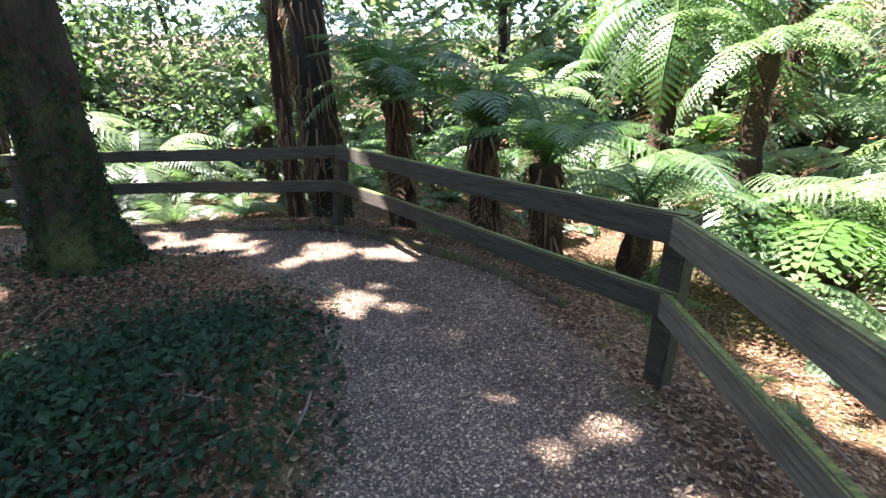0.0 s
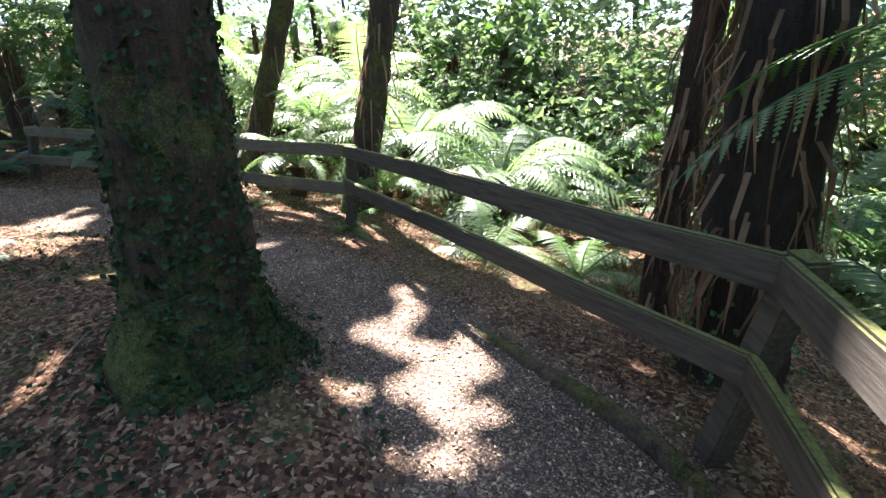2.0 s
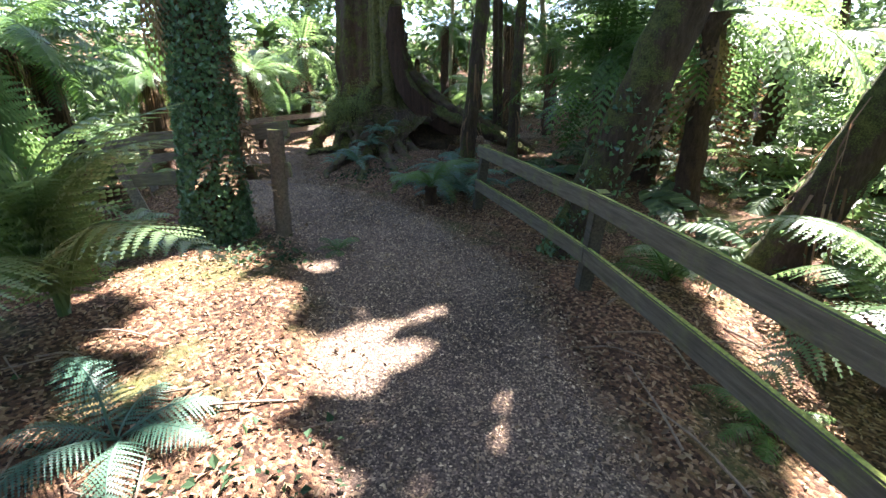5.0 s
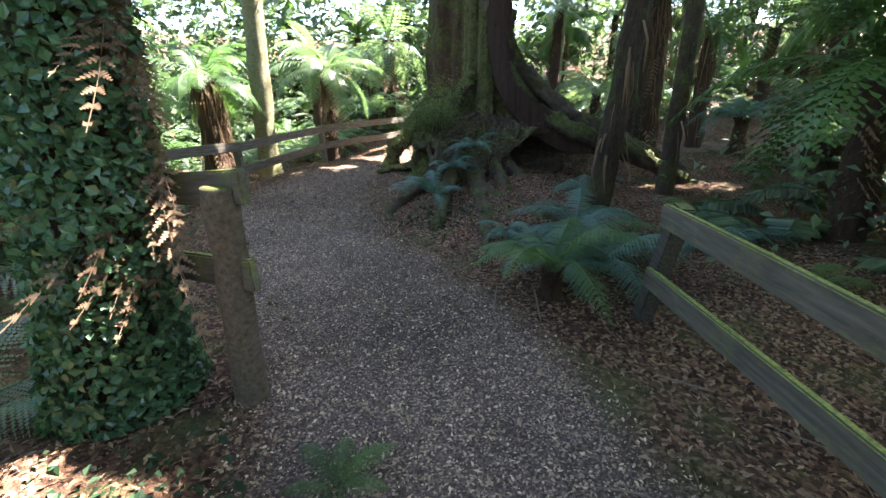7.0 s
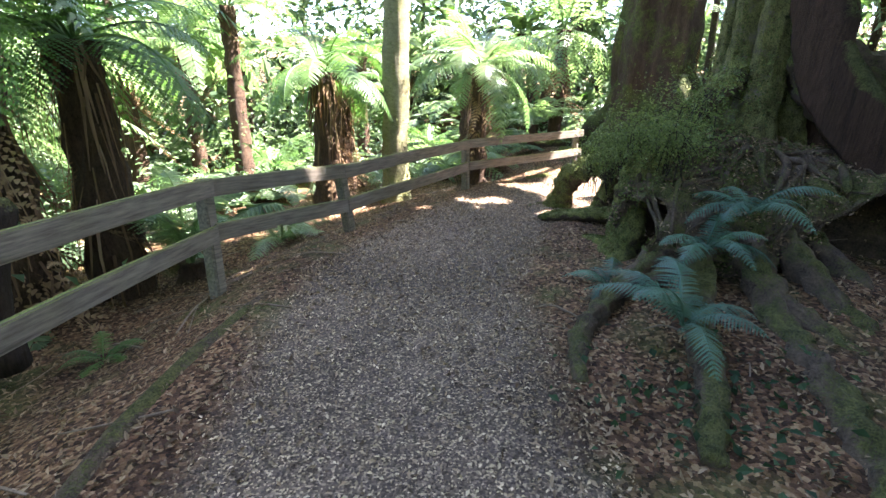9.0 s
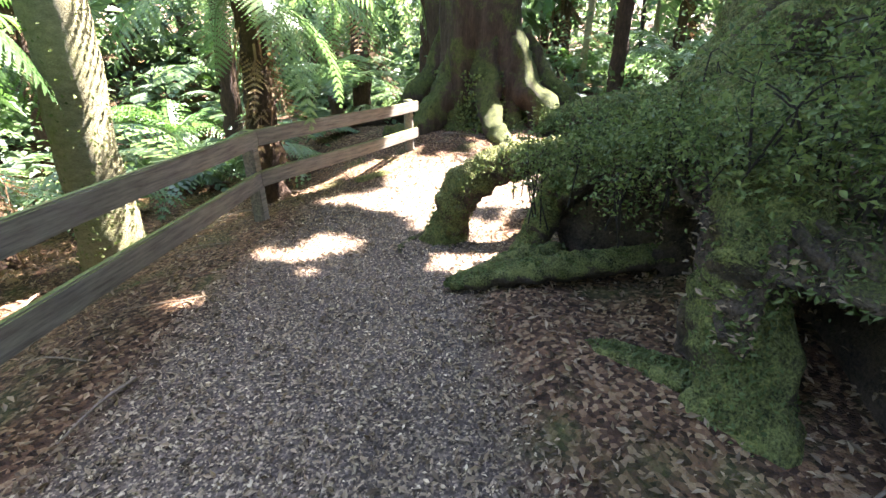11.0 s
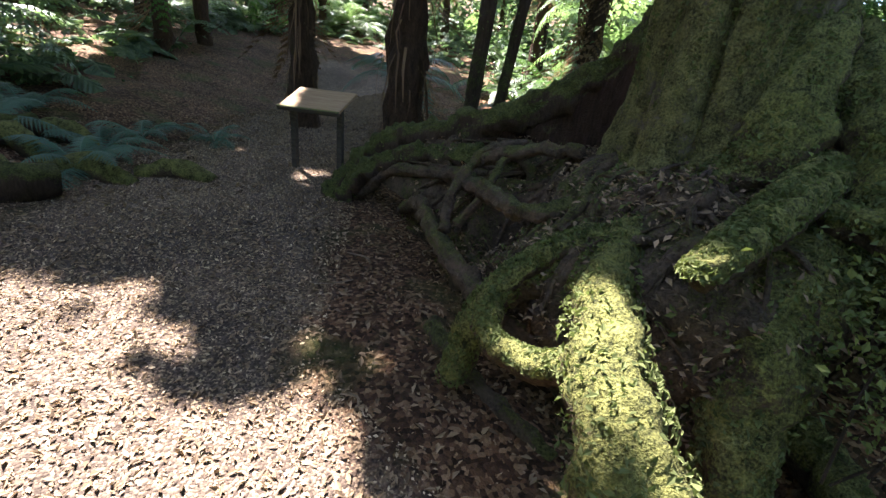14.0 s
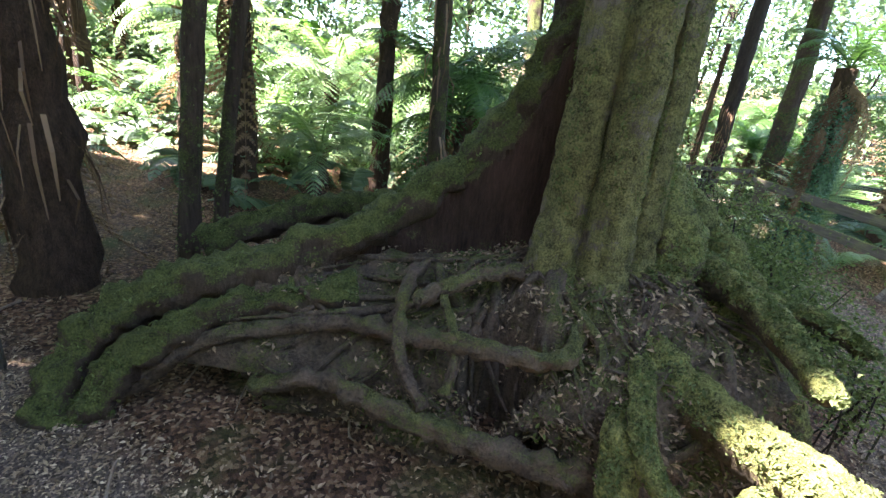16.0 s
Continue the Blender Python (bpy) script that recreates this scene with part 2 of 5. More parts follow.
def spline(points, per=6):
    """A smooth line through a few control rows of any width."""
    p = np.array(points, float)
    p = np.vstack([2 * p[0] - p[1], p, 2 * p[-1] - p[-2]])
    out = []
    for i in range(1, len(p) - 2):
        for k in range(per):
            u = k / per
            a, b, c, d = p[i - 1], p[i], p[i + 1], p[i + 2]
            out.append(0.5 * (2 * b + (c - a) * u + (2 * a - 5 * b + 4 * c - d) * u * u + (3 * b - a - 3 * c + d) * u ** 3))
    out.append(p[-2])
    return np.array(out)


def tube(line, segs=10, rough=0.12, seed=0.0, flutes=0, flute=0.0, ridges=0.0, freq=3.0, flat=1.0):
    """Verts and faces of a tapered, uneven tube along rows of x, y, z, radius."""
    c, r = line[:, :3], np.maximum(line[:, 3], 0.002)
    tan = np.gradient(c, axis=0)
    tan /= np.linalg.norm(tan, axis=1)[:, None] + 1e-9
    ref = np.array([0.0, 0, 1]) if abs(tan[:, 2]).mean() < 0.8 else np.array([1.0, 0, 0])
    a = np.cross(tan, ref)
    a /= np.linalg.norm(a, axis=1)[:, None] + 1e-9
    b = np.cross(tan, a)
    a = a * flat
    th = np.linspace(0, 2 * np.pi, segs, endpoint=False)
    ring = a[:, None] * np.cos(th)[None, :, None] + b[:, None] * np.sin(th)[None, :, None]
    k = np.ones((len(c), segs))
    if flutes:
        k += flute * np.cos(flutes * th + seed)[None] + flute * 0.5 * np.cos((flutes * 2 + 1) * th + seed * 2)[None]
    pts = c[:, None] + ring * r[:, None, None]
    k += rough * wob(pts, freq / max(0.25, float(r.mean()) * 4), seed) + rough * 0.5 * wob(pts, 3.1 * freq / max(0.25, float(r.mean()) * 4), seed + 3)
    if ridges:
        low = pts * np.array([1, 1, 0.1])
        k += ridges * np.abs(wob(low, 22.0, seed)) + ridges * 0.7 * wob(low, 55.0, seed + 5) + ridges * 0.5 * wob(pts, 38.0, seed + 7)
    v = (c[:, None] + ring * (r[:, None] * k)[..., None]).reshape(-1, 3)
    n = len(c)
    f = [(i * segs + j, i * segs + (j + 1) % segs, (i + 1) * segs + (j + 1) % segs, (i + 1) * segs + j) for i in range(n - 1) for j in range(segs)]
    f += [tuple(range(segs))[::-1], tuple((n - 1) * segs + j for j in range(segs))]
    return v, f


def joined(pieces):
    vs, fs, n = [], [], 0
    for v, f in pieces:
        vs.append(np.asarray(v))
        fs += [tuple(i + n for i in q) for q in f]
        n += len(v)
    return np.vstack(vs), fs


def box(lx, ly, lz, bevel=0.008, seed=0.0):
    """A sawn block with broken edges and a slight warp, centred."""
    bm = bmesh.new()
    bmesh.ops.create_cube(bm, size=1.0)
    bmesh.ops.scale(bm, vec=(lx, ly, lz), verts=bm.verts)
    bmesh.ops.bevel(bm, geom=bm.edges, offset=bevel, segments=2, affect="EDGES")
    n = 5 if max(lx, lz) > 1 else 2
    long = [e for e in bm.edges if e.calc_length() > 0.6 * max(lx, lz)]
    bmesh.ops.subdivide_edges(bm, edges=long, cuts=n)
    for v in bm.verts:
        v.co.z += 0.006 * math.sin(2.1 * v.co.x + seed)
        v.co.y += 0.005 * math.sin(1.7 * v.co.x + 2 * seed)
    v, f = [x.co.copy() for x in bm.verts], [[x.index for x in q.verts] for q in bm.faces]
    bm.free()
    return v, f


def leaf_cloud(centres, normals, sizes, rng, wide=0.5, bend=0.25):
    """Small pointed leaves, four triangles each, at given places, facing about the given normals."""
    n = len(centres)
    nr = normals + rng.normal(0, 0.55, (n, 3))
    nr /= np.linalg.norm(nr, axis=1)[:, None] + 1e-9
    a = np.cross(nr, rng.normal(0, 1, (n, 3)))
    a /= np.linalg.norm(a, axis=1)[:, None] + 1e-9
    b = np.cross(nr, a)
    s = np.asarray(sizes)[:, None]
    base, tip = centres - a * s * 0.5, centres + a * s * 0.5 - nr * s * bend
    l, r = centres + b * s * wide * 0.5 + nr * s * 0.06, centres - b * s * wide * 0.5 + nr * s * 0.06
    v = np.stack([base, r, tip, l], 1).reshape(-1, 3)
    i = np.arange(n) * 4
    f = np.concatenate([np.stack([i, i + 1, i + 2], 1), np.stack([i, i + 2, i + 3], 1)])
    return v, f.tolist()


# ---- the ground's plan ----
WAY = np.array([  # x, y, height, half width, drop beyond its edge to the left and to the right of the walk
    (0.3, -9.0, -0.1, 0.8, 0.0, 0.5), (0.25, -2.0, 0.0, 0.8, 0.0, 0.5), (0.22, 1.6, 0.0, 0.8, 0.0, 0.55), (-0.3, 3.7, 0.0, 0.8, 0.0, 0.55),
    (-1.8, 4.95, 0.0, 0.62, 0.0, 0.4), (-4.0, 5.05, 0.04, 0.5, 0.0, 0.3), (-6.2, 4.5, 0.1, 0.6, 0.0, 0.2), (-8.4, 3.3, 0.24, 0.9, 0.0, 0.1),
    (-9.9, 1.7, 0.3, 0.85, 0.1, -0.1), (-10.8, 0.0, 0.3, 0.85, 0.35, -0.15), (-12.2, -1.8, 0.3, 0.85, 0.4, -0.1), (-14.2, -2.85, 0.3, 0.8, 0.35, 0.0),
    (-16.2, -3.3, 0.32, 0.95, 0.3, 0.0), (-17.9, -2.7, 0.42, 1.1, -0.1, 0.0), (-18.9, -0.9, 0.46, 1.1, -0.2, 0.0), (-20.2, 1.6, 0.5, 1.0, -0.3, 0.0),
    (-21.6, 4.5, 0.6, 1.0, -0.3, -0.1), (-24.0, 9.0, 0.9, 1.0, -0.2, -0.2)])


def way_at(x, y):
    """For arrays of places: distance off the way's centre line, its height, half width and the drop on that side."""
    best = np.full(x.shape, 1e9)
    hz, hw, dr = np.zeros(x.shape), np.ones(x.shape), np.zeros(x.shape)
    for p, q in zip(WAY[:-1], WAY[1:]):
        dx, dy = q[0] - p[0], q[1] - p[1]
        u = np.clip(((x - p[0]) * dx + (y - p[1]) * dy) / (dx * dx + dy * dy), 0, 1)
        d = np.hypot(x - p[0] - u * dx, y - p[1] - u * dy)
        left = (dx * (y - p[1]) - dy * (x - p[0])) > 0
        row = p[None] + (q - p)[None] * u.reshape(-1, 1)
        row = row.reshape(*x.shape, 6)
        near = d < best
        best = np.where(near, d, best)
        hz, hw = np.where(near, row[..., 2], hz), np.where(near, row[..., 3], hw)
        dr = np.where(near, np.where(left, row[..., 4], row[..., 5]), dr)
    return best, hz, hw, dr


def smooth01(v):
    v = np.clip(v, 0, 1)
    return v * v * (3 - 2 * v)


BANKS = [(-1.75, 1.75, 0.30, 0.75), (-3.4, 3.7, 0.16, 1.0), (-5.2, 2.6, 0.12, 1.4), (-14.6, -0.1, 0.2, 1.4), (-20.6, -3.9, 0.3, 1.5), (-19.2, -2.6, 0.05, 0.6), (-7.4, 1.6, 0.1, 1.0)]


def gz(x, y):
    x, y = np.asarray(x, float), np.asarray(y, float)
    d, hz, hw, dr = way_at(x, y)
    out = d - hw
    z = hz - dr * smooth01((out - 0.1) / 1.6) - 0.05 * np.clip(out - 1.5, 0, 6) * (dr > 0.15)
    for bx, by, h, s in BANKS:
        z = z + h * np.exp(-((x - bx) ** 2 + (y - by) ** 2) / (2 * s * s)) * smooth01((out + 0.2) / 0.5)
    r = np.hypot(x + 9, y - 0.5)
    z = z + 0.13 * np.clip(r - 15, 0, 60) + 0.05 * np.clip(r - 40, 0, 40)
    p = np.stack([x, y, 0 * x], -1)
    return z + smooth01(out / 0.8) * (0.06 * wob(p, 1.1, 2.0) + 0.025 * wob(p, 4.0, 5.0)) + 0.008 * wob(p, 3.0, 1.0)


def ground_z(x, y):
    return float(gz(np.array([x]), np.array([y]))[0])


def build_ground():
    xs = np.concatenate([-22.5 - np.cumsum(1.25 ** np.arange(1, 22)) * 0.35, np.arange(-22.5, 4.0, 0.13), 4.0 + np.cumsum(1.25 ** np.arange(1, 22)) * 0.35])
    ys = np.concatenate([-7.5 - np.cumsum(1.25 ** np.arange(1, 22)) * 0.35, np.arange(-7.5, 9.0, 0.13), 9.0 + np.cumsum(1.25 ** np.arange(1, 22)) * 0.35])
    xs, ys = np.sort(xs), np.sort(ys)
    gx, gy = np.meshgrid(xs, ys, indexing="ij")
    z = gz(gx, gy)
    v = np.stack([gx, gy, z], -1).reshape(-1, 3)
    ny = len(ys)
    i, j = np.meshgrid(np.arange(len(xs) - 1), np.arange(ny - 1), indexing="ij")
    a = (i * ny + j).ravel()
    f = np.stack([a, a + ny, a + ny + 1, a + 1], 1)
    me = mesh_data("ground", v, f.tolist(), M_GROUND, True)
    d, _, hw, _ = way_at(gx, gy)
    at = me.attributes.new("trodden", "FLOAT", "POINT")
    at.data.foreach_set("value", (1 - smooth01((d - hw + 0.4) / 0.8)).ravel())
    tagged(new("ground", me), "grey gravel walking path through brown leaf litter and moss", "ground", kind="structure")


build_ground()


# ---- fences ----
def way_z(x, y):
    return float(way_at(np.array([x]), np.array([y]))[1][0])


def fence(name, joints, label, mat, mat_post, lower=0.40, plank=(0.045, 0.145), out=-1, round_end=False, ends=(0.06, 0.06), own_posts=None):
    """joints: x, y, height of the top rail's upper edge, foot x, foot y. out: which side of the run the posts stand on."""
    root = tagged(new(name), label, "fence")
    rng = random.Random(len(joints))
    for k, (x, y, z, fx, fy) in enumerate(joints):
        if own_posts is not None and k not in own_posts:
            continue
        nx, ny = joints[min(k + 1, len(joints) - 1)][:2]
        px, py = joints[max(k - 1, 0)][:2]
        ang = math.atan2(ny - py, nx - px)
        low = min(ground_z(fx, fy), way_z(fx, fy)) - 0.3
        top = Vector((x - math.sin(ang) * out * 0.082, y + math.cos(ang) * out * 0.082, z - 0.012))
        foot = Vector((fx, fy, low))
        axis = top - foot
        turn = Vector((0, 0, 1)).rotation_difference(axis).to_matrix().to_4x4() @ Matrix.Rotation(ang + math.radians(rng.uniform(-4, 4)), 4, "Z")
        if round_end and k == len(joints) - 1:
            half = axis.length / 2
            me = mesh_data("post", *tube(spline([(0, 0, -half, 0.07), (0, 0, 0, 0.066), (0.004, 0, half - 0.01, 0.062), (0.004, 0, half, 0.054)], 4), 16, 0.04, 2.0), mat_post, True)
        else:
            me = mesh_data("post", *box(0.11, 0.11, axis.length, 0.012, k), mat_post)
        part("post", me, root, "", Matrix.Translation((top + foot) / 2) @ turn)
    for k in range(len(joints) - 1):
        for drop in (0.0, lower):
            (ax, ay, az, afx, afy), (bx, by, bz, bfx, bfy) = joints[k], joints[k + 1]
            ua, ub = drop / max(0.6, az - way_z(afx, afy)), drop / max(0.6, bz - way_z(bfx, bfy))
            p = Vector((ax + (afx - ax) * ua * 0.6, ay + (afy - ay) * ua * 0.6, az - drop - plank[1] / 2))
            q = Vector((bx + (bfx - bx) * ub * 0.6, by + (bfy - by) * ub * 0.6, bz - drop - plank[1] / 2))
            d = (q - p).normalized()
            p, q = p - d * (ends[0] if k == 0 else 0.004), q + d * (ends[1] if k == len(joints) - 2 else 0.004)
            flat = math.hypot(d.x, d.y)
            me = mesh_data("rail", *box((q - p).length, plank[0], plank[1] * rng.uniform(0.96, 1.04), 0.009, k + 3 * drop), mat)
            part("rail", me, root, "", pose(*((p + q) / 2), 0, -math.degrees(math.atan2(d.z, flat)), math.degrees(math.atan2(d.y, d.x))))
    return root


A_JOINTS = [(0.5, -3.4, 0.98, 0.62, -3.4), (0.8, -0.7, 0.99, 0.95, -0.65), (1.02, 1.88, 1.0, 1.17, 2.15), (-1.18, 5.31, 1.0, -1.36, 5.5), (-5.6, 6.0, 1.01, -5.75, 6.05), (-8.62, 4.5, 1.07, -8.82, 4.48), (-10.78, 3.08, 1.14, -11.05, 2.95)]
# one timber: the sunlit stretch is coloured pale, the backlit stretch dark
fence("fence", A_JOINTS[:3], "grey weathered two-rail timber fence beside the path, sunlight in its pale colour", M_WOOD_PALE, M_WOOD_DARK, own_posts=(0, 1))
fence("fence", A_JOINTS[2:5], "weathered two-rail timber fence with algae along the path, backlit shade in its dark colour", M_WOOD_DARK, M_WOOD_DARK)
fence("fence", A_JOINTS[4:], "mossy two-rail timber fence with bright green upper edges", M_WOOD_MOSSY, M_WOOD_DARK, lower=0.44, own_posts=(1, 2))
B_JOINTS = [(-9.03, -0.9, 1.18, -9.13, -0.5), (-11.05, -2.98, 1.08, -10.95, -2.82), (-12.5, -3.38, 1.04, -12.6, -3.42), (-15.4, -4.4, 1.12, -15.45, -4.48), (-18.3, -4.2, 1.22, -18.35, -4.26)]
fence("fence", B_JOINTS, "grey weathered two-rail timber fence curving beside the path", M_WOOD_PALE, M_WOOD_PALE, out=1, lower=0.38, round_end=True, ends=(0.02, 0.14))


# ---- trees ----
def upright(name, label, x, y, h, r0, r1, mat, lean=(0.0, 0.0), flare=0.6, flutes=0, flute=0.0, segs=16, seed=0.0, rough=0.12, category="tree", z=None):
    root = tagged(new(name), label, category, "trees of the forest")
    g = ground_z(x, y) if z is None else z
    root.matrix_basis = pose(x, y, g)
    rows = []
    for u in (0, 0.03, 0.08, 0.16, 0.3, 0.45, 0.6, 0.8, 1.0):
        rows.append((lean[0] * u * h + 0.05 * math.sin(5 * u + seed) * h * 0.1, lean[1] * u * h + 0.05 * math.cos(4 * u + seed) * h * 0.1, -0.25 + u * (h + 0.25), r0 + (r1 - r0) * u + r0 * flare * math.exp(-u * h / 0.3)))
    v, f = tube(spline(rows, 5 if r0 < 0.15 else 12), segs if r0 < 0.15 else int(segs * 1.8), rough, seed, flutes, flute, 0.05)
    part("trunk", mesh_data("trunk", v, f, mat, True), root)
    return root, spline(rows, 5)


def rays_round(line, n, rng, lo=0.0, hi=1.0, out=1.05):
    """Random places on the skin of a tube, with their outward normals."""
    k = (lo + (hi - lo) * rng.random(n)) * (len(line) - 1)
    i = np.minimum(k.astype(int), len(line) - 2)
    c = line[i] + (line[i + 1] - line[i]) * (k - i)[:, None]
    th = rng.random(n) * 2 * np.pi
    nrm = np.stack([np.cos(th), np.sin(th), 0 * th], -1)
    return c[:, :3] + nrm * (c[:, 3] * out)[:, None], nrm


def hanging_bark(root, line, n, rng, lo, hi, length=0.5, mat=None):
    """Strips of loose bark and dead frond stalks that hang down a trunk."""
    c, nrm = rays_round(line, n, rng, lo, hi, 1.03)
    vs, fs = [], []
    for k in range(n):
        l, w = length * rng.uniform(0.4, 1.3), rng.uniform(0.004, 0.016)
        side = np.array([-nrm[k][1], nrm[k][0], 0]) * w
        p = c[k]
        drop = [p + nrm[k] * 0.02, p + nrm[k] * (0.05 + 0.1 * rng.random()) + np.array([0, 0, -0.4 * l]), p + nrm[k] * (0.03 + 0.12 * rng.random()) + np.array([rng.normal(0, 0.03), rng.normal(0, 0.03), -l])]
        b = len(vs)
        for q, s in zip(drop, (1.0, 0.9, 0.3)):
            vs += [q - side * s, q + side * s]
        fs += [(b, b + 1, b + 3, b + 2), (b + 2, b + 3, b + 5, b + 4)]
    me = mesh_data("hanging_bark", vs, fs, mat or M_SHAG)
    tagged(part("hanging_bark", me, root), "loose brown strips of hanging bark", kind="stuff")


# fronds: one mesh for each kind, shared by all plants
def frond_mesh(name, mat, length=1.0, pairs=24, lobes=5, wide=0.2, rise=0.45, droop=0.75, sag=0.25, seed=0, steps=16):
    rng = random.Random(seed)
    s = np.linspace(0, 1, steps)
    line = np.stack([length * (s - 0.12 * s ** 3), 0.02 * np.sin(5 * s + seed), length * (rise * s - droop * s ** 2.2), 0.011 * (1.05 - s) * length ** 0.5], -1)
    v, f = tube(line, 4 if steps > 10 else 3, 0.0)
    vs, fs = [np.array(v)], [tuple(q) for q in f]
    n = len(v)
    for k in range(pairs):
        u = 0.1 + 0.9 * (k + 0.5) / pairs
        i = u * (steps - 1)
        a = int(min(i, steps - 2))
        p = line[a, :3] + (line[a + 1, :3] - line[a, :3]) * (i - a)
        t = line[a + 1, :3] - line[a, :3]
        t = t / np.linalg.norm(t)
        w = wide * length * (math.sin(math.pi * min(1, u ** 0.8 * 0.93 + 0.07)) ** 0.75) * rng.uniform(0.85, 1.1)
        if w < 0.01:
            continue
        for sgn in (-1, 1):
            d = np.array([0, sgn, 0]) * 0.93 + t * 0.38 + np.array([0, 0, -sag * rng.uniform(0.5, 1.5)])
            d = d / np.linalg.norm(d)
            across = t - d * float(t @ d)
            across = across / np.linalg.norm(across)
            half = (0.5 if lobes > 2 else 0.66) * length * 0.9 / pairs
            pts, fc = [], []
            for j in range(lobes + 1):
                q = j / lobes
                c = p + d * w * q + np.array([0, 0, -0.25 * w * q * q])
                pts.append(c)
            for j in range(lobes):
                q = (j + 0.45) / lobes
                hw = half * (1 - q) ** 0.6 * 1.05
                c = p + d * w * (q + 0.22 / lobes) + np.array([0, 0, -0.25 * w * q * q])
                e = c - d * w * 0.05 / lobes
                c = c + d * w * 0.35 / lobes
                pts += [c + across * hw, e + across * hw * 0.9, c - across * hw, e - across * hw * 0.9] if lobes > 2 else [c + across * hw, e + across * hw - d * w * 0.6 / lobes, c - across * hw, e - across * hw - d * w * 0.6 / lobes]
                i0 = lobes + 1 + 4 * j
                fc += [(j, j + 1, i0, i0 + 1), (j + 1, j, i0 + 3, i0 + 2)]
            vs.append(np.array(pts))
            fs += [tuple(x + n for x in q) for q in fc]
            n += len(pts)
    return mesh_data(name, np.vstack(vs), fs, mat)


FINE = {}
for key, mat in (("green", M_FROND), ("light", M_FROND_LIGHT), ("dark", M_FROND_DARK)):
    FINE[key] = [frond_mesh("frond", mat, 1.0, 24, 10, 0.22, r, d, 0.2, k) for k, (r, d) in enumerate(((0.55, 0.75), (0.4, 0.8), (0.7, 0.7)))]
    FINE[key + "_far"] = [frond_mesh("frond", mat, 1.0, 18, 1, 0.19, r, d, 0.25, k, 7) for k, (r, d) in enumerate(((0.55, 0.75), (0.4, 0.85)))]
for key, mat in (("green", M_FROND), ("light", M_FROND_LIGHT)):
    FINE[key + "_mid"] = [frond_mesh("frond", mat, 1.0, 22, 4, 0.21, r, d, 0.25, k, 9) for k, (r, d) in enumerate(((0.55, 0.75), (0.4, 0.85)))]
FINE["dead"] = [frond_mesh("dead_frond", M_FROND_DEAD, 1.0, 20, 5, 0.19, r, d, 0.75, k) for k, (r, d) in enumerate(((0.1, 1.1), (0.0, 1.3)))]


def fern(x, y, size, n, kind="green", trunk=0.0, radius=0.13, tilt=(-15, 30), dead=0, seed=0, name=None, label="", z=None, lean=(0, 0), skirt=0, dead_tilt=(50, 75), arc=(0, 360), tmat=None):
    """A fern with its crown of fronds, on a fibrous trunk where it has one."""
    rng = random.Random(seed * 7 + 3)
    nrng = np.random.default_rng(seed + 11)
    root = tagged(new(name or ("tree_fern" if trunk else "ground_fern")), label or ("tree fern with arching green fronds on a fibrous brown trunk" if trunk else "low green fern with arching fronds among leaf litter"), "fern", "ferns beside the path" if n != 11 else "ferns in the gully")
    g = ground_z(x, y) if z is None else z
    root.matrix_basis = pose(x, y, g)
    tx, ty = lean[0] * trunk, lean[1] * trunk
    if trunk:
        rows = [(tx * u, ty * u, -0.25 + u * (trunk + 0.25), radius * (1.35 - 0.5 * u + 0.35 * max(0, u - 0.8) / 0.2 * 0.7)) for u in (0, 0.2, 0.5, 0.8, 0.93, 1.0)]
        line = spline(rows, 4)
        part("trunk", mesh_data("trunk", *tube(line, 12, 0.3, seed, freq=6.0), tmat or M_FERN_TRUNK, True), root)
        if skirt:
            hanging_bark(root, line, skirt, nrng, 0.25, 1.0, min(0.7, trunk * 0.5))
    m = FINE[kind]
    if trunk > 1.4:
        n, tilt = int(n * (1.5 if n != 11 else 1.1)), (tilt[0] - 30, tilt[1] + 12)
    for k in range(n):
        az = arc[0] + (arc[1] - arc[0]) * (k + rng.uniform(-0.3, 0.3)) / n
        s = size * rng.uniform(0.8, 1.15)
        ob = part("frond", m[k % len(m)], root)
        ob.matrix_basis = pose(tx, ty, trunk, 0, -rng.uniform(*tilt), az) @ Matrix.Diagonal((s, s, s, 1))
    for k in range(dead):
        az = rng.uniform(*arc)
        s = size * rng.uniform(0.6, 0.95)
        ob = part("dead_frond", FINE["dead"][k % 2], root, "brown withered hanging frond")
        ob.matrix_basis = pose(tx, ty, trunk * (rng.uniform(0.5, 1.0) if skirt > 80 else 1.0) - 0.05, 0, rng.uniform(*dead_tilt), az) @ Matrix.Diagonal((s, s, s, 1))
    return root


# ---- the walk's big trees ----
RNG = np.random.default_rng(5)


def creeper(root, line, n, lo, hi, size, rng, mat, name="creeper", label="small green creeper leaves clinging to the bark", out=1.06):
    c, nrm = rays_round(line, n, rng, lo, hi, out)
    v, f = leaf_cloud(c + rng.normal(0, 0.015, c.shape), nrm, size * rng.uniform(0.6, 1.3, n), rng, 0.8)
    tagged(part(name, mesh_data(name, v, f, mat), root), label, kind="stuff")


a_tree, a_line = upright("tree", "mossy upright tree trunk with creepers, on a leafy bank", -3.3, 3.88, 9.0, 0.25, 0.2, M_BARK_MOSS, (0.035, 0.035), 1.5, 5, 0.05, 20, 1.0)
creeper(a_tree, a_line, 5200, 0.0, 0.5, 0.042, RNG, M_LEAF_SHADED)
b_tree, b_line = upright("tree", "tall dark tree trunk with shaggy loose bark behind the fence corner", -1.6, 6.38, 9.0, 0.25, 0.22, M_BARK_DARK, (0.01, 0.0), 0.6, 4, 0.06, 16, 2.0)
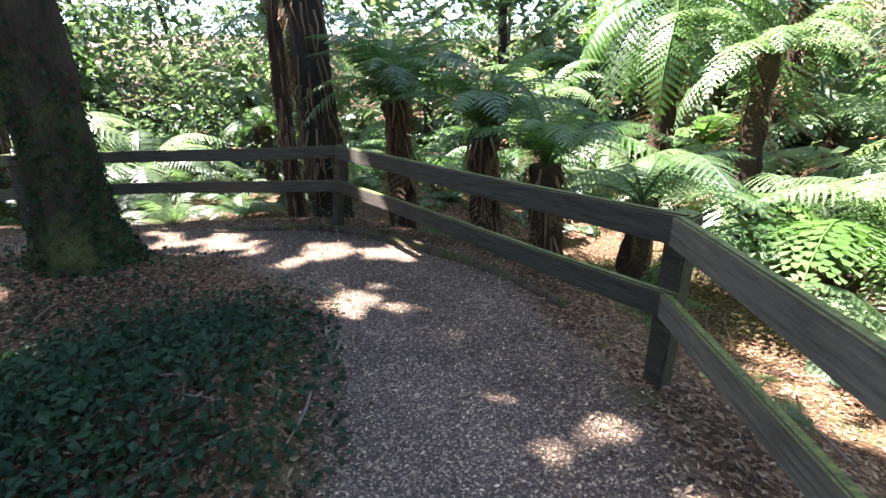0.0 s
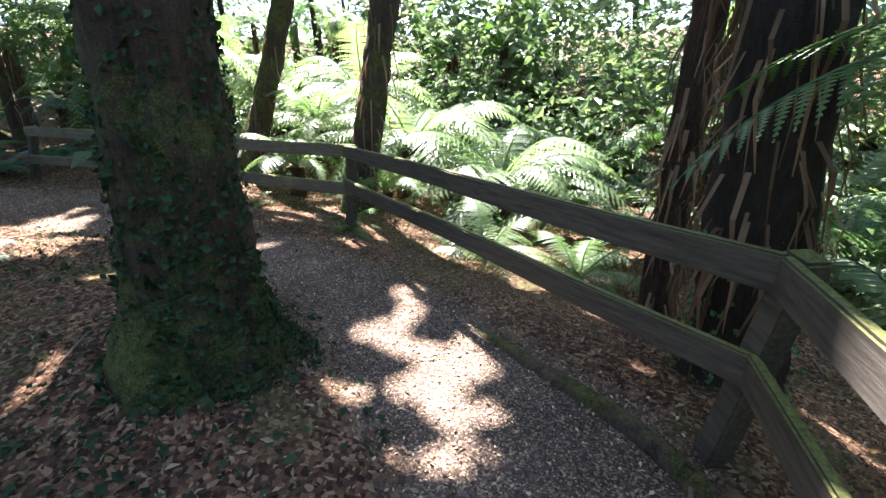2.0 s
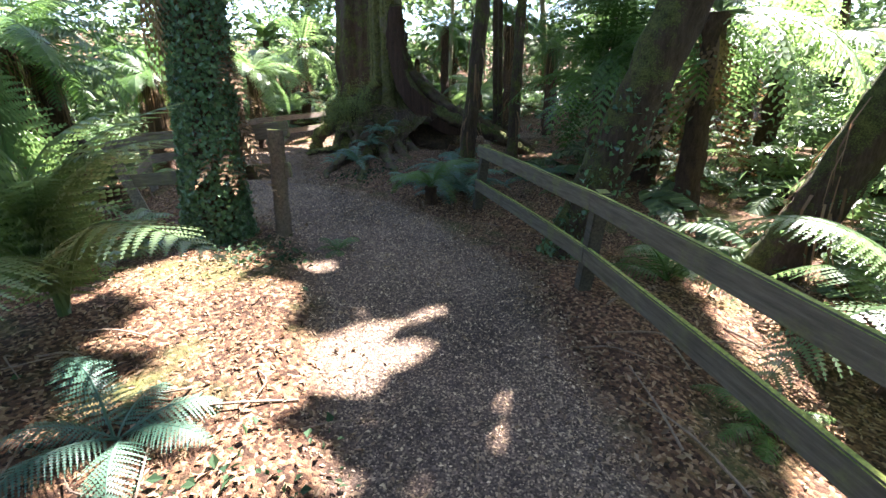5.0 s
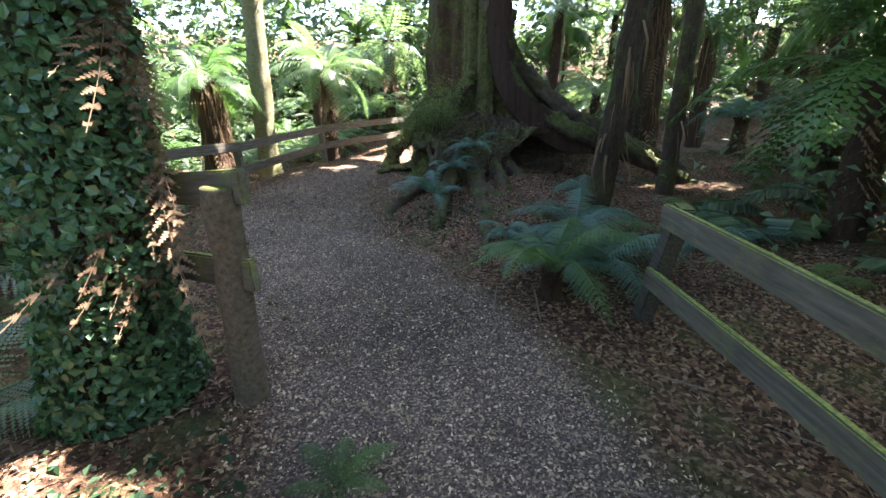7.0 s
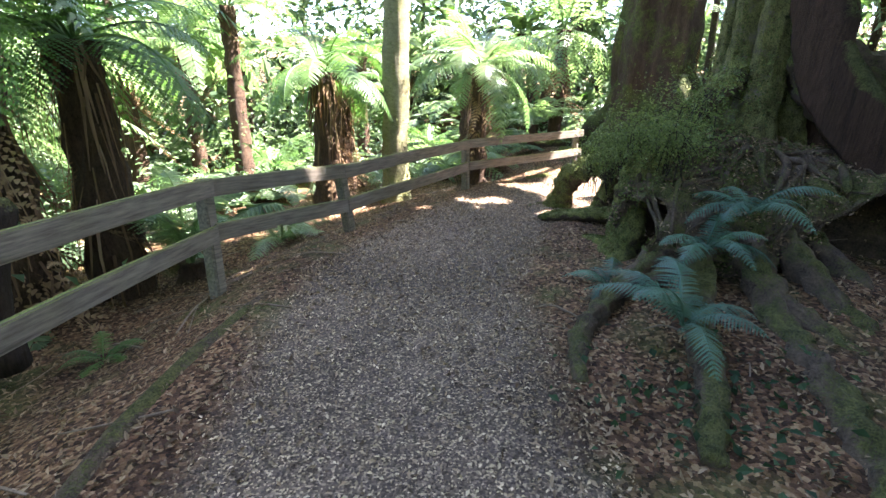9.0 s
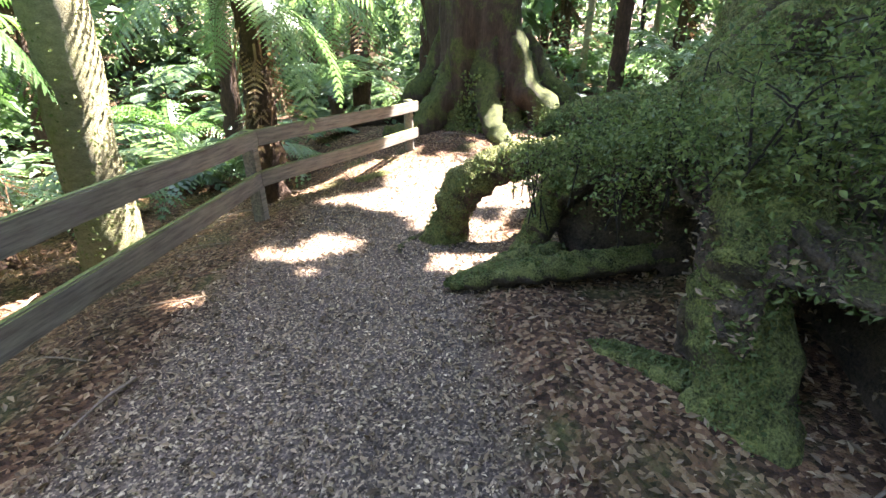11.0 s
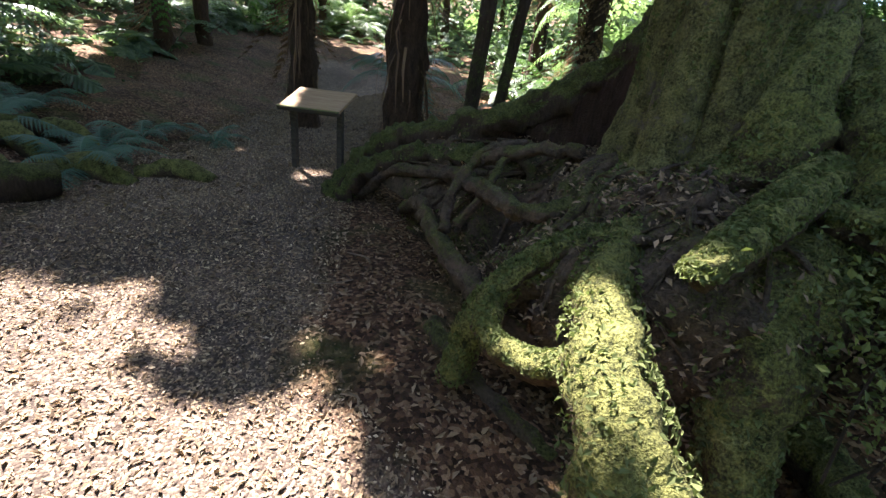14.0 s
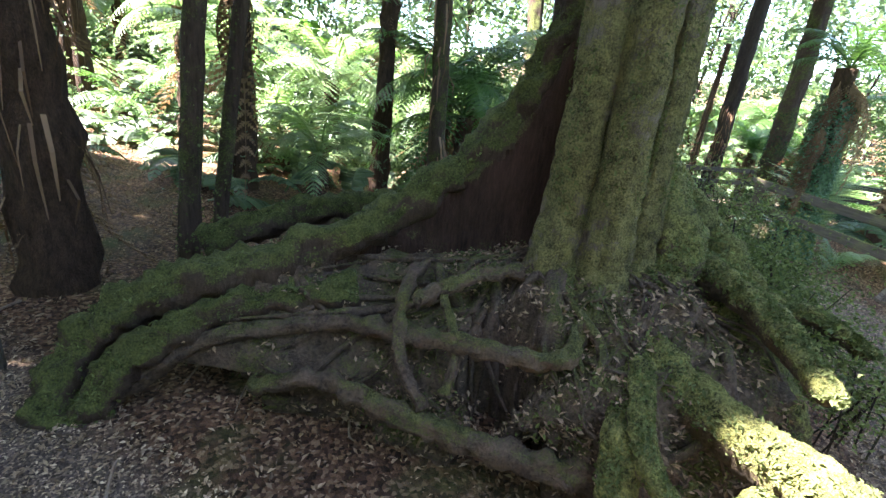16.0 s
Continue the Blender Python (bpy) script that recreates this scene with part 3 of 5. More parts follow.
hanging_bark(b_tree, b_line, 190, RNG, 0.3, 0.55, 0.5)
creeper(b_tree, b_line, 500, 0.03, 0.35, 0.04, RNG, M_IVY)
c_tree, c_line = upright("tree", "thin stringy brown trunk beside the dark tree", -2.2, 6.75, 5.0, 0.12, 0.08, M_FERN_TRUNK, (0.03, 0.0), 0.5, 0, 0, 10, 3.0)
hanging_bark(c_tree, c_line, 170, RNG, 0.3, 0.8, 0.4)
f_tree, f_line = upright("tree", "leaning mossy trunk with creeper and peeling bark behind the fence", -6.65, 6.65, 6.5, 0.2, 0.17, M_BARK_MOSS, (0.02, 0.2), 0.7, 4, 0.06, 14, 4.0)
creeper(f_tree, f_line, 900, 0.04, 0.4, 0.05, RNG, M_IVY)
hanging_bark(f_tree, f_line, 60, RNG, 0.35, 0.7, 0.6)
e_tree, e_line = upright("tree", "leaning mossy trunk with peeling bark on one side", -10.2, 6.15, 7.0, 0.21, 0.17, M_BARK_MOSS, (0.12, 0.29), 0.5, 4, 0.06, 14, 5.0)
hanging_bark(e_tree, e_line, 50, RNG, 0.25, 0.6, 0.6)
k_tree, k_line = upright("tree", "strongly leaning mossy trunk with ferns growing on it", -9.75, 4.15, 6.0, 0.2, 0.16, M_BARK_MOSS, (0.03, 0.36), 0.5, 4, 0.05, 14, 6.0)
creeper(k_tree, k_line, 1100, 0.02, 0.5, 0.06, RNG, M_IVY)
i_tree, i_line = upright("tree_fern", "tree fern wrapped in glossy green creeper with tan dead fronds", -8.7, 0.85, 3.0, 0.16, 0.13, M_FERN_TRUNK, (-0.02, 0.03), 0.5, 0, 0, 14, 7.0, category="fern")
creeper(i_tree, i_line, 9500, 0.0, 0.9, 0.05, RNG, M_IVY, out=1.85)
creeper(i_tree, i_line, 4500, 0.0, 0.93, 0.045, RNG, M_IVY, out=1.45)
for k in range(24):
    az = RNG.uniform(100, 175) if k % 2 else RNG.uniform(-100, -30)
    s = RNG.uniform(0.55, 0.85) if k % 2 else RNG.uniform(0.8, 1.4)
    ob = part("dead_frond", FINE["dead"][k % 2], i_tree, "tan withered hanging frond")
    ob.matrix_basis = pose(-0.12, 0.06, 2.95 - 0.02 * k, 0, RNG.uniform(35, 65) if k % 2 else RNG.uniform(5, 50), az) @ Matrix.Diagonal((s, s, s, 1))
for k in range(56):
    s = RNG.uniform(0.5, 0.85)
    ob = part("dead_frond", FINE["dead"][k % 2], i_tree, "tan withered hanging frond")
    ob.matrix_basis = pose(-0.26, 0.06, RNG.uniform(1.2, 2.8), 0, RNG.uniform(45, 80), RNG.uniform(188, 258)) @ Matrix.Diagonal((s, s, s, 1))
for k in range(8):
    s = RNG.uniform(1.0, 1.4)
    ob = part("frond", FINE["green"][k % 3], i_tree)
    ob.matrix_basis = pose(-0.12, 0.06, 3.0, 0, RNG.uniform(-40, 10), 110 + 26 * k) @ Matrix.Diagonal((s, s, s, 1))
m_tree, m_line = upright("tree", "pale corky moss-covered trunk behind the grey fence", -14.6, -5.3, 8.0, 0.22, 0.19, M_BARK_CORK, (0.0, 0.0), 0.4, 0, 0, 16, 8.0, 0.1)
creeper(m_tree, m_line, 1500, 0.0, 0.9, 0.03, RNG, M_MOSS_TUFT, "moss", "yellow-green moss tufts on the bark", 1.04)
for k, (x, y, r, lx, ly) in enumerate(((-17.75, 1.75, 0.085, 0.1, -0.04), (-17.5, 1.9, 0.06, 0.13, -0.03))):
    t, l = upright("tree", "slim dark mossy trunk growing as one of a pair", x, y, 7.0, r, r * 0.8, M_BARK_MOSS, (lx, ly), 0.4, 0, 0, 10, 9.0 + k)
    creeper(t, l, 500, 0.0, 0.6, 0.03, RNG, M_MOSS_TUFT, "moss", "dark moss tufts on the bark", 1.04)
for k, (x, y, r, lx, ly) in enumerate(((-13.4, 2.05, 0.14, -0.02, 0.1), (-14.8, 2.68, 0.11, -0.05, 0.02))):
    t, l = upright("tree", "slim twin trunk with shaggy bark near the hollow tree", x, y, 6.5, r, r * 0.75, M_BARK_MOSS, (lx, ly), 0.5, 0, 0, 10, 12.0 + k)
    hanging_bark(t, l, 50, RNG, 0.3, 0.7, 0.5)
# slender trees further off
CROWNS = []
for k in range(3):
    hub = RNG.normal(0, 1, (26, 3)) * np.array([1.3, 1.3, 1.6])
    q = hub[RNG.integers(0, 26, 900)] + RNG.normal(0, 0.3, (900, 3))
    vq, fq = leaf_cloud(q, np.tile(np.array([[0, 0, 1.0]]), (900, 1)), RNG.uniform(0.1, 0.26, 900), RNG, 0.55)
    limbs = [tube(spline([(0, 0, -1.5, 0.05), (*(h * 0.5), 0.03), (*h, 0.008)], 3), 5, 0.1) for h in hub[:12]]
    me = mesh_data("crown", *joined([(vq, fq)] + limbs), M_LEAF_FAR)
    me.materials.append(M_BARK_DARK)
    me.polygons.foreach_set("material_index", [0] * len(fq) + [1] * (len(me.polygons) - len(fq)))
    CROWNS.append(me)
for k in range(46):
    ang, rad = RNG.uniform(0, 2 * np.pi), RNG.uniform(11, 30)
    x, y = -9 + rad * math.cos(ang) * 1.2, 0.5 + rad * math.sin(ang)
    if way_at(np.array([x]), np.array([y]))[0][0] < 4.5:
        continue
    r = RNG.uniform(0.06, 0.2)
    t, l = upright("tree", "slender upright forest trunk standing among ferns", x, y, RNG.uniform(8, 13), r, r * 0.6, (M_BARK_MOSS, M_BARK_DARK, M_BARK_CORK)[k % 3], (RNG.normal(0, 0.06), RNG.normal(0, 0.06)), 0.4, 0, 0, 9, float(k))
    top = l[-1, :3]
    part("crown", CROWNS[k % 3], t, "loose crown of small green leaves", pose(top[0], top[1], top[2] - 1.5, 0, 0, 40 * k))

# ---- the great tree on its mound of roots ----
TX, TY = -15.55, -0.5
great = tagged(new("tree"), "huge old fluted tree standing on a hollow mound of mossy roots", "tree")
great.matrix_basis = pose(0, 0, 0)


COLUMNS = [(-15.88, -0.6, 0.11), (-15.75, -0.82, 0.115), (-15.56, -0.86, 0.1), (-15.4, -0.66, 0.12), (-15.32, -0.36, 0.14), (-15.55, -0.2, 0.15)]   # the flutes round the trunk: x, y, radius


def great_trunk():
    pieces = []
    rows = [(TX, TY, 0.4, 0.5), (TX, TY, 1.0, 0.36), (TX, TY, 1.5, 0.27), (TX, TY, 2.2, 0.23), (TX, TY, 4, 0.22), (TX, TY, 11, 0.25)]
    pieces.append(tube(spline(rows, 22), 110, 0.06, 2.0, 7, 0.09, 0.07, 4))
    for k, (cx, cy, r) in enumerate(COLUMNS):
        ax, ay = cx - TX, cy - TY
        rows = [(TX + ax * 1.35, TY + ay * 1.35, 0.9, r * 1.75), (TX + ax * 1.16, TY + ay * 1.16, 1.35, r * 1.35), (TX + ax, TY + ay, 1.75, r * 1.05), (TX + ax * 0.94, TY + ay * 0.94, 2.4, r * 0.98), (TX + ax * 0.9, TY + ay * 0.9, 3.4, r * 0.95), (TX + ax * 0.85, TY + ay * 0.85, 7, r * 0.9)]
        pieces.append(tube(spline(rows, 24), 44, 0.12, 3.0 + k, 3, 0.07, 0.1, 4))
    return joined(pieces)


part("trunk", mesh_data("trunk", *great_trunk(), M_BARK_GREY, True), great, "grey fluted trunk with moss on its ridges")


def mound():
    """A lumpy mound of root and soil with hollows under its rim."""
    cx, cy = -15.5, -0.35
    nth, nh = 300, 64
    th = np.linspace(0, 2 * np.pi, nth, endpoint=False)
    # rim radius by bearing
    key = np.radians([0, 30, 65, 100, 130, 155, 168, 175, 181, 195, 208, 225, 240, 262, 290, 318, 340, 360])
    rad = np.array([2.1, 1.6, 1.45, 1.5, 1.9, 2.5, 2.75, 2.05, 1.68, 1.52, 1.36, 1.36, 1.42, 1.5, 1.45, 1.4, 1.7, 2.1])
    rim = np.interp(th, key, rad)
    hollows = [(math.radians(314), 0.27, 1.1, 0.72), (math.radians(287), 0.2, 0.9, 0.68), (math.radians(216), 0.17, 0.45, 0.42), (math.radians(62), 0.36, 1.0, 0.8), (math.radians(106), 0.28, 1.0, 0.75), (math.radians(166), 0.12, 0.5, 0.35), (math.radians(351), 0.13, 1.0, 0.6)]
    wall = np.interp(th, key, [0.5, 0.45, 0.85, 0.85, 0.65, 0.45, 0.36, 0.36, 0.38, 0.42, 0.48, 0.55, 0.65, 0.75, 0.75, 0.85, 0.8, 0.5])
    v = []
    for j in range(nh):
        u = j / (nh - 1)
        side = u < 0.42
        if side:
            q = u / 0.42
            h, k = 0.1 + 0.3 + (wall - 0.3) * q + 0.3 * (q - 1), 1.0 - 0.12 * q ** 2 - 0.14 * (1 - q) ** 2
        else:
            q = (u - 0.42) / 0.58
            h, k = 0.1 + wall + (1.12 - wall) * np.power(q, 0.6), 0.88 * (1 - q)
        r = rim * k
        if side:
            for a, w, deep, top in hollows:
                d = np.abs((th - a + np.pi) % (2 * np.pi) - np.pi)
                r = r - deep * np.clip(1.25 - (d / w) ** 2, 0, 1) * (1 - smooth01((h - top) / 0.12))
        p = np.stack([cx + r * np.cos(th), cy + r * np.sin(th), h + 0 * th + 0.25], -1)
        lump = 0.12 * wob(p, 2.2, 1.0) + 0.07 * wob(p, 6.0, 2.0) + 0.035 * wob(p, 14.0, 4.0) + 0.03 * wob(p, 30.0, 6.0) + 0.018 * wob(p, 63.0, 8.0)
        top = 0.3 if side else 0.9
        p[:, 2] += lump * top - 0.95 * np.exp(-(((p[:, 0] + 16.42) ** 2 + (p[:, 1] + 0.84) ** 2) / 0.035) ** 2)
        p[:, 0] += lump * np.cos(th) * (1.4 - top)
        p[:, 1] += lump * np.sin(th) * (1.4 - top)
        v.append(p)
    v = np.vstack(v)
    f = [(j * nth + i, j * nth + (i + 1) % nth, (j + 1) * nth + (i + 1) % nth, (j + 1) * nth + i) for j in range(nh - 1) for i in range(nth)]
    return v, f


MOUND_V, MOUND_F = mound()
part("root_mound", mesh_data("root_mound", MOUND_V, MOUND_F, M_BARK_ROOT, True), great, "dark soil and matted roots with moss patches and hollows")

ROOTS = [  # control rows of x, y, z, radius, then whether moss covers it
    ([(-15.5, -0.75, 1.32, 0.13), (-15.8, -1.2, 1.17, 0.12), (-15.88, -1.6, 1.07, 0.12), (-15.85, -1.95, 1.01, 0.13), (-15.75, -2.3, 0.92, 0.145), (-15.61, -2.52, 0.74, 0.155), (-15.54, -2.62, 0.45, 0.16), (-15.52, -2.66, 0.2, 0.19)], 1),
    ([(-15.2, -1.0, 1.48, 0.1), (-15.35, -1.35, 1.46, 0.08), (-15.5, -1.65, 1.4, 0.07), (-15.67, -1.92, 1.3, 0.05)], 1),
    ([(-15.3, -1.2, 1.4, 0.06), (-15.1, -1.6, 1.4, 0.05), (-15.0, -1.85, 1.3, 0.035)], 1),
    ([(-15.2, -1.2, 1.25, 0.16), (-15.33, -1.55, 1.1, 0.15), (-15.38, -1.76, 0.8, 0.12), (-15.36, -1.88, 0.5, 0.11), (-15.3, -1.95, 0.2, 0.15)], 1),
    ([(-15.3, -1.7, 0.42, 0.08), (-15.1, -1.98, 0.38, 0.085), (-14.95, -2.15, 0.28, 0.08)], 1),
    ([(-14.5, -0.5, 1.5, 0.2), (-14.2, -0.84, 1.15, 0.17), (-14.1, -0.88, 0.8, 0.155), (-13.96, -0.83, 0.5, 0.165), (-13.82, -0.8, 0.2, 0.23)], 1),
    ([(-14.0, -0.98, 0.42, 0.1), (-14.18, -1.3, 0.35, 0.09), (-14.3, -1.52, 0.28, 0.05)], 1),
    ([(-15.35, -0.85, 0.56, 0.07), (-15.05, -1.3, 0.53, 0.075), (-14.88, -1.75, 0.46, 0.08), (-14.74, -2.1, 0.4, 0.07), (-14.66, -2.28, 0.35, 0.04)], 1),
    ([(-15.1, 0.1, 3.5, 0.16), (-15.25, 0.2, 2.7, 0.14), (-15.92, 0.02, 2.0, 0.12), (-16.4, 0.15, 1.6, 0.11), (-17.0, 0.15, 1.3, 0.12), (-17.7, 0.3, 1.08, 0.13), (-18.2, 0.42, 0.8, 0.12), (-18.4, 0.2, 0.4, 0.13)], 1),
    ([(-14.9, 0.2, 2.6, 0.14), (-15.4, 0.6, 1.8, 0.11), (-16.0, 1.0, 1.35, 0.1), (-16.8, 1.3, 1.2, 0.11), (-17.6, 1.4, 0.9, 0.12)], 1),
    ([(-15.2, -0.9, 1.3, 0.12), (-15.6, -1.1, 1.18, 0.1), (-16.0, -1.35, 1.05, 0.09), (-16.3, -1.55, 0.85, 0.08), (-16.4, -1.7, 0.5, 0.06)], 1),
    ([(-15.85, -1.25, 1.15, 0.06), (-16.05, -1.4, 1.12, 0.055), (-16.25, -1.6, 0.98, 0.05), (-16.25, -1.8, 0.85, 0.05), (-16.05, -1.9, 0.84, 0.055), (-15.85, -1.95, 0.95, 0.06)], 1),
    ([(-16.0, -0.95, 1.22, 0.05), (-16.3, -1.12, 1.12, 0.055), (-16.7, -0.7, 1.08, 0.06), (-17.1, -0.2, 0.98, 0.06), (-17.7, 0.05, 0.85, 0.06), (-18.15, 0.2, 0.5, 0.06)], 0),
    ([(-15.7, -1.66, 0.66, 0.05), (-16.15, -1.5, 0.68, 0.07), (-16.55, -1.16, 0.7, 0.075), (-16.92, -0.78, 0.74, 0.07), (-17.2, -0.42, 0.78, 0.06), (-17.5, -0.12, 0.62, 0.05)], 0),
    ([(-15.9, -1.8, 0.38, 0.03), (-16.25, -1.62, 0.4, 0.06), (-16.62, -1.32, 0.4, 0.075), (-16.75, -1.1, 0.38, 0.05)], 0),
    ([(-16.5, -0.3, 1.3, 0.035), (-16.6, -0.55, 1.24, 0.032), (-16.64, -0.78, 1.05, 0.03), (-16.75, -0.88, 0.88, 0.035)], 0),
    ([(-16.55, -0.25, 1.3, 0.04), (-16.76, -0.42, 1.24, 0.04), (-16.88, -0.64, 1.0, 0.04), (-16.84, -0.84, 0.8, 0.04)], 0),
    ([(-16.15, -0.62, 1.36, 0.05), (-16.45, -0.55, 1.32, 0.045), (-16.75, -0.5, 1.2, 0.05)], 0),
    ([(-16.9, -0.1, 1.12, 0.09), (-17.5, 0.1, 1.0, 0.09), (-18.05, 0.16, 0.75, 0.09), (-18.25, 0.12, 0.4, 0.09)], 2),
    ([(-14.3, 0.1, 1.0, 0.17), (-13.4, 0.5, 0.5, 0.12), (-12.7, 0.95, 0.42, 0.11), (-12.1, 1.25, 0.36, 0.08), (-11.6, 1.5, 0.3, 0.05)], 0),
    ([(-14.3, 0.3, 0.9, 0.15), (-13.5, 0.95, 0.45, 0.11), (-12.9, 1.5, 0.4, 0.1), (-12.4, 1.9, 0.34, 0.07)], 0),
    ([(-14.2, -0.1, 0.9, 0.15), (-13.1, 0.15, 0.5, 0.11), (-12.4, 0.5, 0.4, 0.09), (-11.9, 0.7, 0.33, 0.06)], 0),
    ([(-14.4, 0.5, 0.8, 0.14), (-13.9, 1.2, 0.42, 0.1), (-13.4, 1.9, 0.38, 0.09), (-13.0, 2.4, 0.32, 0.06)], 0),
    ([(-15.1, 0.0, 2.5, 0.13), (-14.9, 0.5, 1.75, 0.12), (-14.95, 1.2, 1.3, 0.12), (-15.2, 2.0, 0.98, 0.12), (-15.6, 2.7, 0.6, 0.11), (-15.9, 3.2, 0.25, 0.1)], 2),
    ([(-15.2, 0.4, 2.2, 0.2), (-15.3, 1.1, 1.5, 0.16), (-15.6, 1.9, 1.1, 0.13), (-16.2, 2.6, 0.7, 0.1), (-16.6, 3.0, 0.35, 0.08)], 0),
    ([(-13.6, 0.3, 0.6, 0.08), (-13.0, 1.2, 0.4, 0.07), (-12.3, 1.5, 0.36, 0.05), (-11.9, 2.0, 0.3, 0.04)], 0),
    ([(-14.9, -0.2, 2.15, 0.12), (-15.38, -1.0, 1.6, 0.13), (-15.55, -1.05, 1.35, 0.12), (-15.78, -1.12, 1.15, 0.1), (-16.02, -1.18, 1.0, 0.07)], 1),
    ([(-15.15, -0.05, 2.0, 0.1), (-15.82, -0.6, 1.5, 0.11), (-15.95, -0.75, 1.25, 0.1), (-16.0, -1.0, 1.1, 0.07)], 1),
    ([(-14.75, -0.2, 2.0, 0.1), (-15.02, -1.1, 1.5, 0.11), (-15.0, -1.4, 1.2, 0.1), (-14.92, -1.7, 0.95, 0.08)], 1),
    ([(-14.0, -0.3, 0.8, 0.13), (-13.0, -0.35, 0.45, 0.09), (-12.4, -0.25, 0.36, 0.07), (-12.0, 0.0, 0.3, 0.05)], 0),
    ([(-13.75, -0.15, 0.7, 0.09), (-13.3, -0.25, 0.5, 0.08), (-13.0, -0.5, 0.36, 0.06), (-12.7, -0.6, 0.28, 0.05)], 0),
    ([(-15.62, -2.7, 0.4, 0.03), (-15.4, -2.9, 0.31, 0.028), (-15.15, -2.88, 0.3, 0.026), (-14.95, -2.68, 0.29, 0.02)], 0),
]
for k, (rows, mossy) in enumerate(ROOTS):   # root heads meet the trunk
    rows = [(x, y, z, r * (1.0 if mossy else 0.8)) for x, y, z, r in rows]
    ROOTS[k] = ([(x - 0.4, y - 0.35, z, r) if math.hypot(x + 14.95, y - 0.05) < 0.95 else (x, y, z, r) for x, y, z, r in rows], 2 if k in (8, 9) else mossy)
for k, (rows, mossy) in enumerate(ROOTS):
    v, f = tube(spline(rows, 16), 26, 0.2 if mossy == 1 else 0.42, 1.3 * k, 3, 0.06, 0.12, 7, {0: 0.7, 7: 1.25}.get(k, 1.0))
    part("root", mesh_data("root", v, f, (M_BARK_ROOT, M_ROOT_MOSS, M_BARK_MOSS)[mossy], True), great, ("bare brown root", "thick moss-covered root", "sweeping dark buttress root")[mossy])


def buttress(line, floor, deep):
    """A thin upright wall of wood that sinks from the trunk along a sweeping root; floor: its lowest height."""
    top = spline(line, 14)
    rows = []
    for q in np.linspace(0, 1, 14):
        z = top[:, 2] - q * np.minimum(top[:, 2] - floor, deep)
        rows.append((q, z))
    ring = []
    for s in (-1, 1):
        for q, z in (rows if s < 0 else rows[::-1]):
            p = np.stack([top[:, 0], top[:, 1] + s * top[:, 3] * (0.6 + 0.6 * q), z], -1)
            p[:, 1] += s * (0.05 * wob(p, 5.0, 3.0) + 0.02 * wob(p, 17.0, 5.0))
            ring.append(p)
    v = np.stack(ring, 1)
    n, m = v.shape[:2]
    f = [(i * m + j, i * m + (j + 1) % m, (i + 1) * m + (j + 1) % m, (i + 1) * m + j) for i in range(n - 1) for j in range(m)]
    return v.reshape(-1, 3), f + [tuple(range(m))[::-1], tuple((n - 1) * m + j for j in range(m))]


SWEEP = [(-15.55, -0.3, 3.8, 0.2), (-15.72, -0.2, 2.7, 0.17), (-15.95, -0.04, 2.0, 0.12), (-16.4, 0.12, 1.58, 0.09), (-17.0, 0.15, 1.3, 0.08), (-17.6, 0.27, 1.1, 0.08)]
part("buttress", mesh_data("buttress", *buttress(SWEEP, 0.95, 1.5), M_BARK_RED, True), great, "dark red-brown buttress wall with moss on its rim")
ARCH = [(-15.2, -0.1, 3.6, 0.2), (-15.08, 0.05, 2.6, 0.16), (-14.92, 0.5, 1.85, 0.1), (-14.95, 1.2, 1.38, 0.08), (-15.2, 2.0, 1.05, 0.07)]
part("buttress", mesh_data("buttress", *buttress(ARCH, 0.9, 0.5), M_BARK_RED, True), great, "dark buttress wall arching over a hollow")
for k in range(130):   # thin roots that web the mound's flank
    a = RNG.uniform(150, 330) if k % 3 else RNG.uniform(-40, 60)
    j0, j1 = RNG.integers(40, 56), RNG.integers(10, 30)
    b = a + RNG.normal(0, 34)
    rows = []
    for u in np.linspace(0, 1, 6):
        i = int((a + (b - a) * u + RNG.normal(0, 3)) / 360 * 300) % 300
        rows.append((*(MOUND_V[int(j0 + (j1 - j0) * u) * 300 + i] + np.array([0, 0, 0.015])), (0.006 + 0.03 * RNG.random() ** 2) * (1.2 - 0.6 * u)))
    v, f = tube(spline(rows, 4), 7, 0.2, k, 0, 0, freq=5)
    part("root", mesh_data("root", v, f, M_BARK_ROOT, True), great)

# moss tufts and small plants on the great roots
tuft_c, tuft_n = [], []
for rows, mossy in ROOTS:
    if mossy:
        line = spline(rows, 7)
        c, nrm = rays_round(line, 4600 if mossy == 1 else 1600, RNG, 0, 1, 1.0)
        d = RNG.normal(0, 1, c.shape)
        d /= np.linalg.norm(d, axis=1)[:, None]
        d[:, 2] = np.abs(d[:, 2])
        k = RNG.integers(0, len(line), len(c))
        tuft_c.append(line[k, :3] + (line[np.minimum(k + 1, len(line) - 1), :3] - line[k, :3]) * RNG.random((len(c), 1)) + d * line[k, 3:4] * 1.1)
        tuft_n.append(d)
for cx, cy, r in COLUMNS:
    n = 2600
    th, z = RNG.uniform(0, 2 * np.pi, n), RNG.uniform(1.3, 3.6, n)
    d = np.stack([np.cos(th), np.sin(th), 0.2 + 0 * th], -1)
    patchy = wob(np.stack([cx + np.cos(th), cy + np.sin(th), z], -1), 3.0, 4.0) > -0.15
    c = np.stack([cx + 0 * th, cy + 0 * th, z], -1) + d * (r * (1.08 + 0.5 * np.clip(1.75 - z, 0, 1)))[:, None]
    tuft_c.append(c[patchy])
    tuft_n.append(d[patchy])
tuft_c, tuft_n = np.vstack(tuft_c), np.vstack(tuft_n)
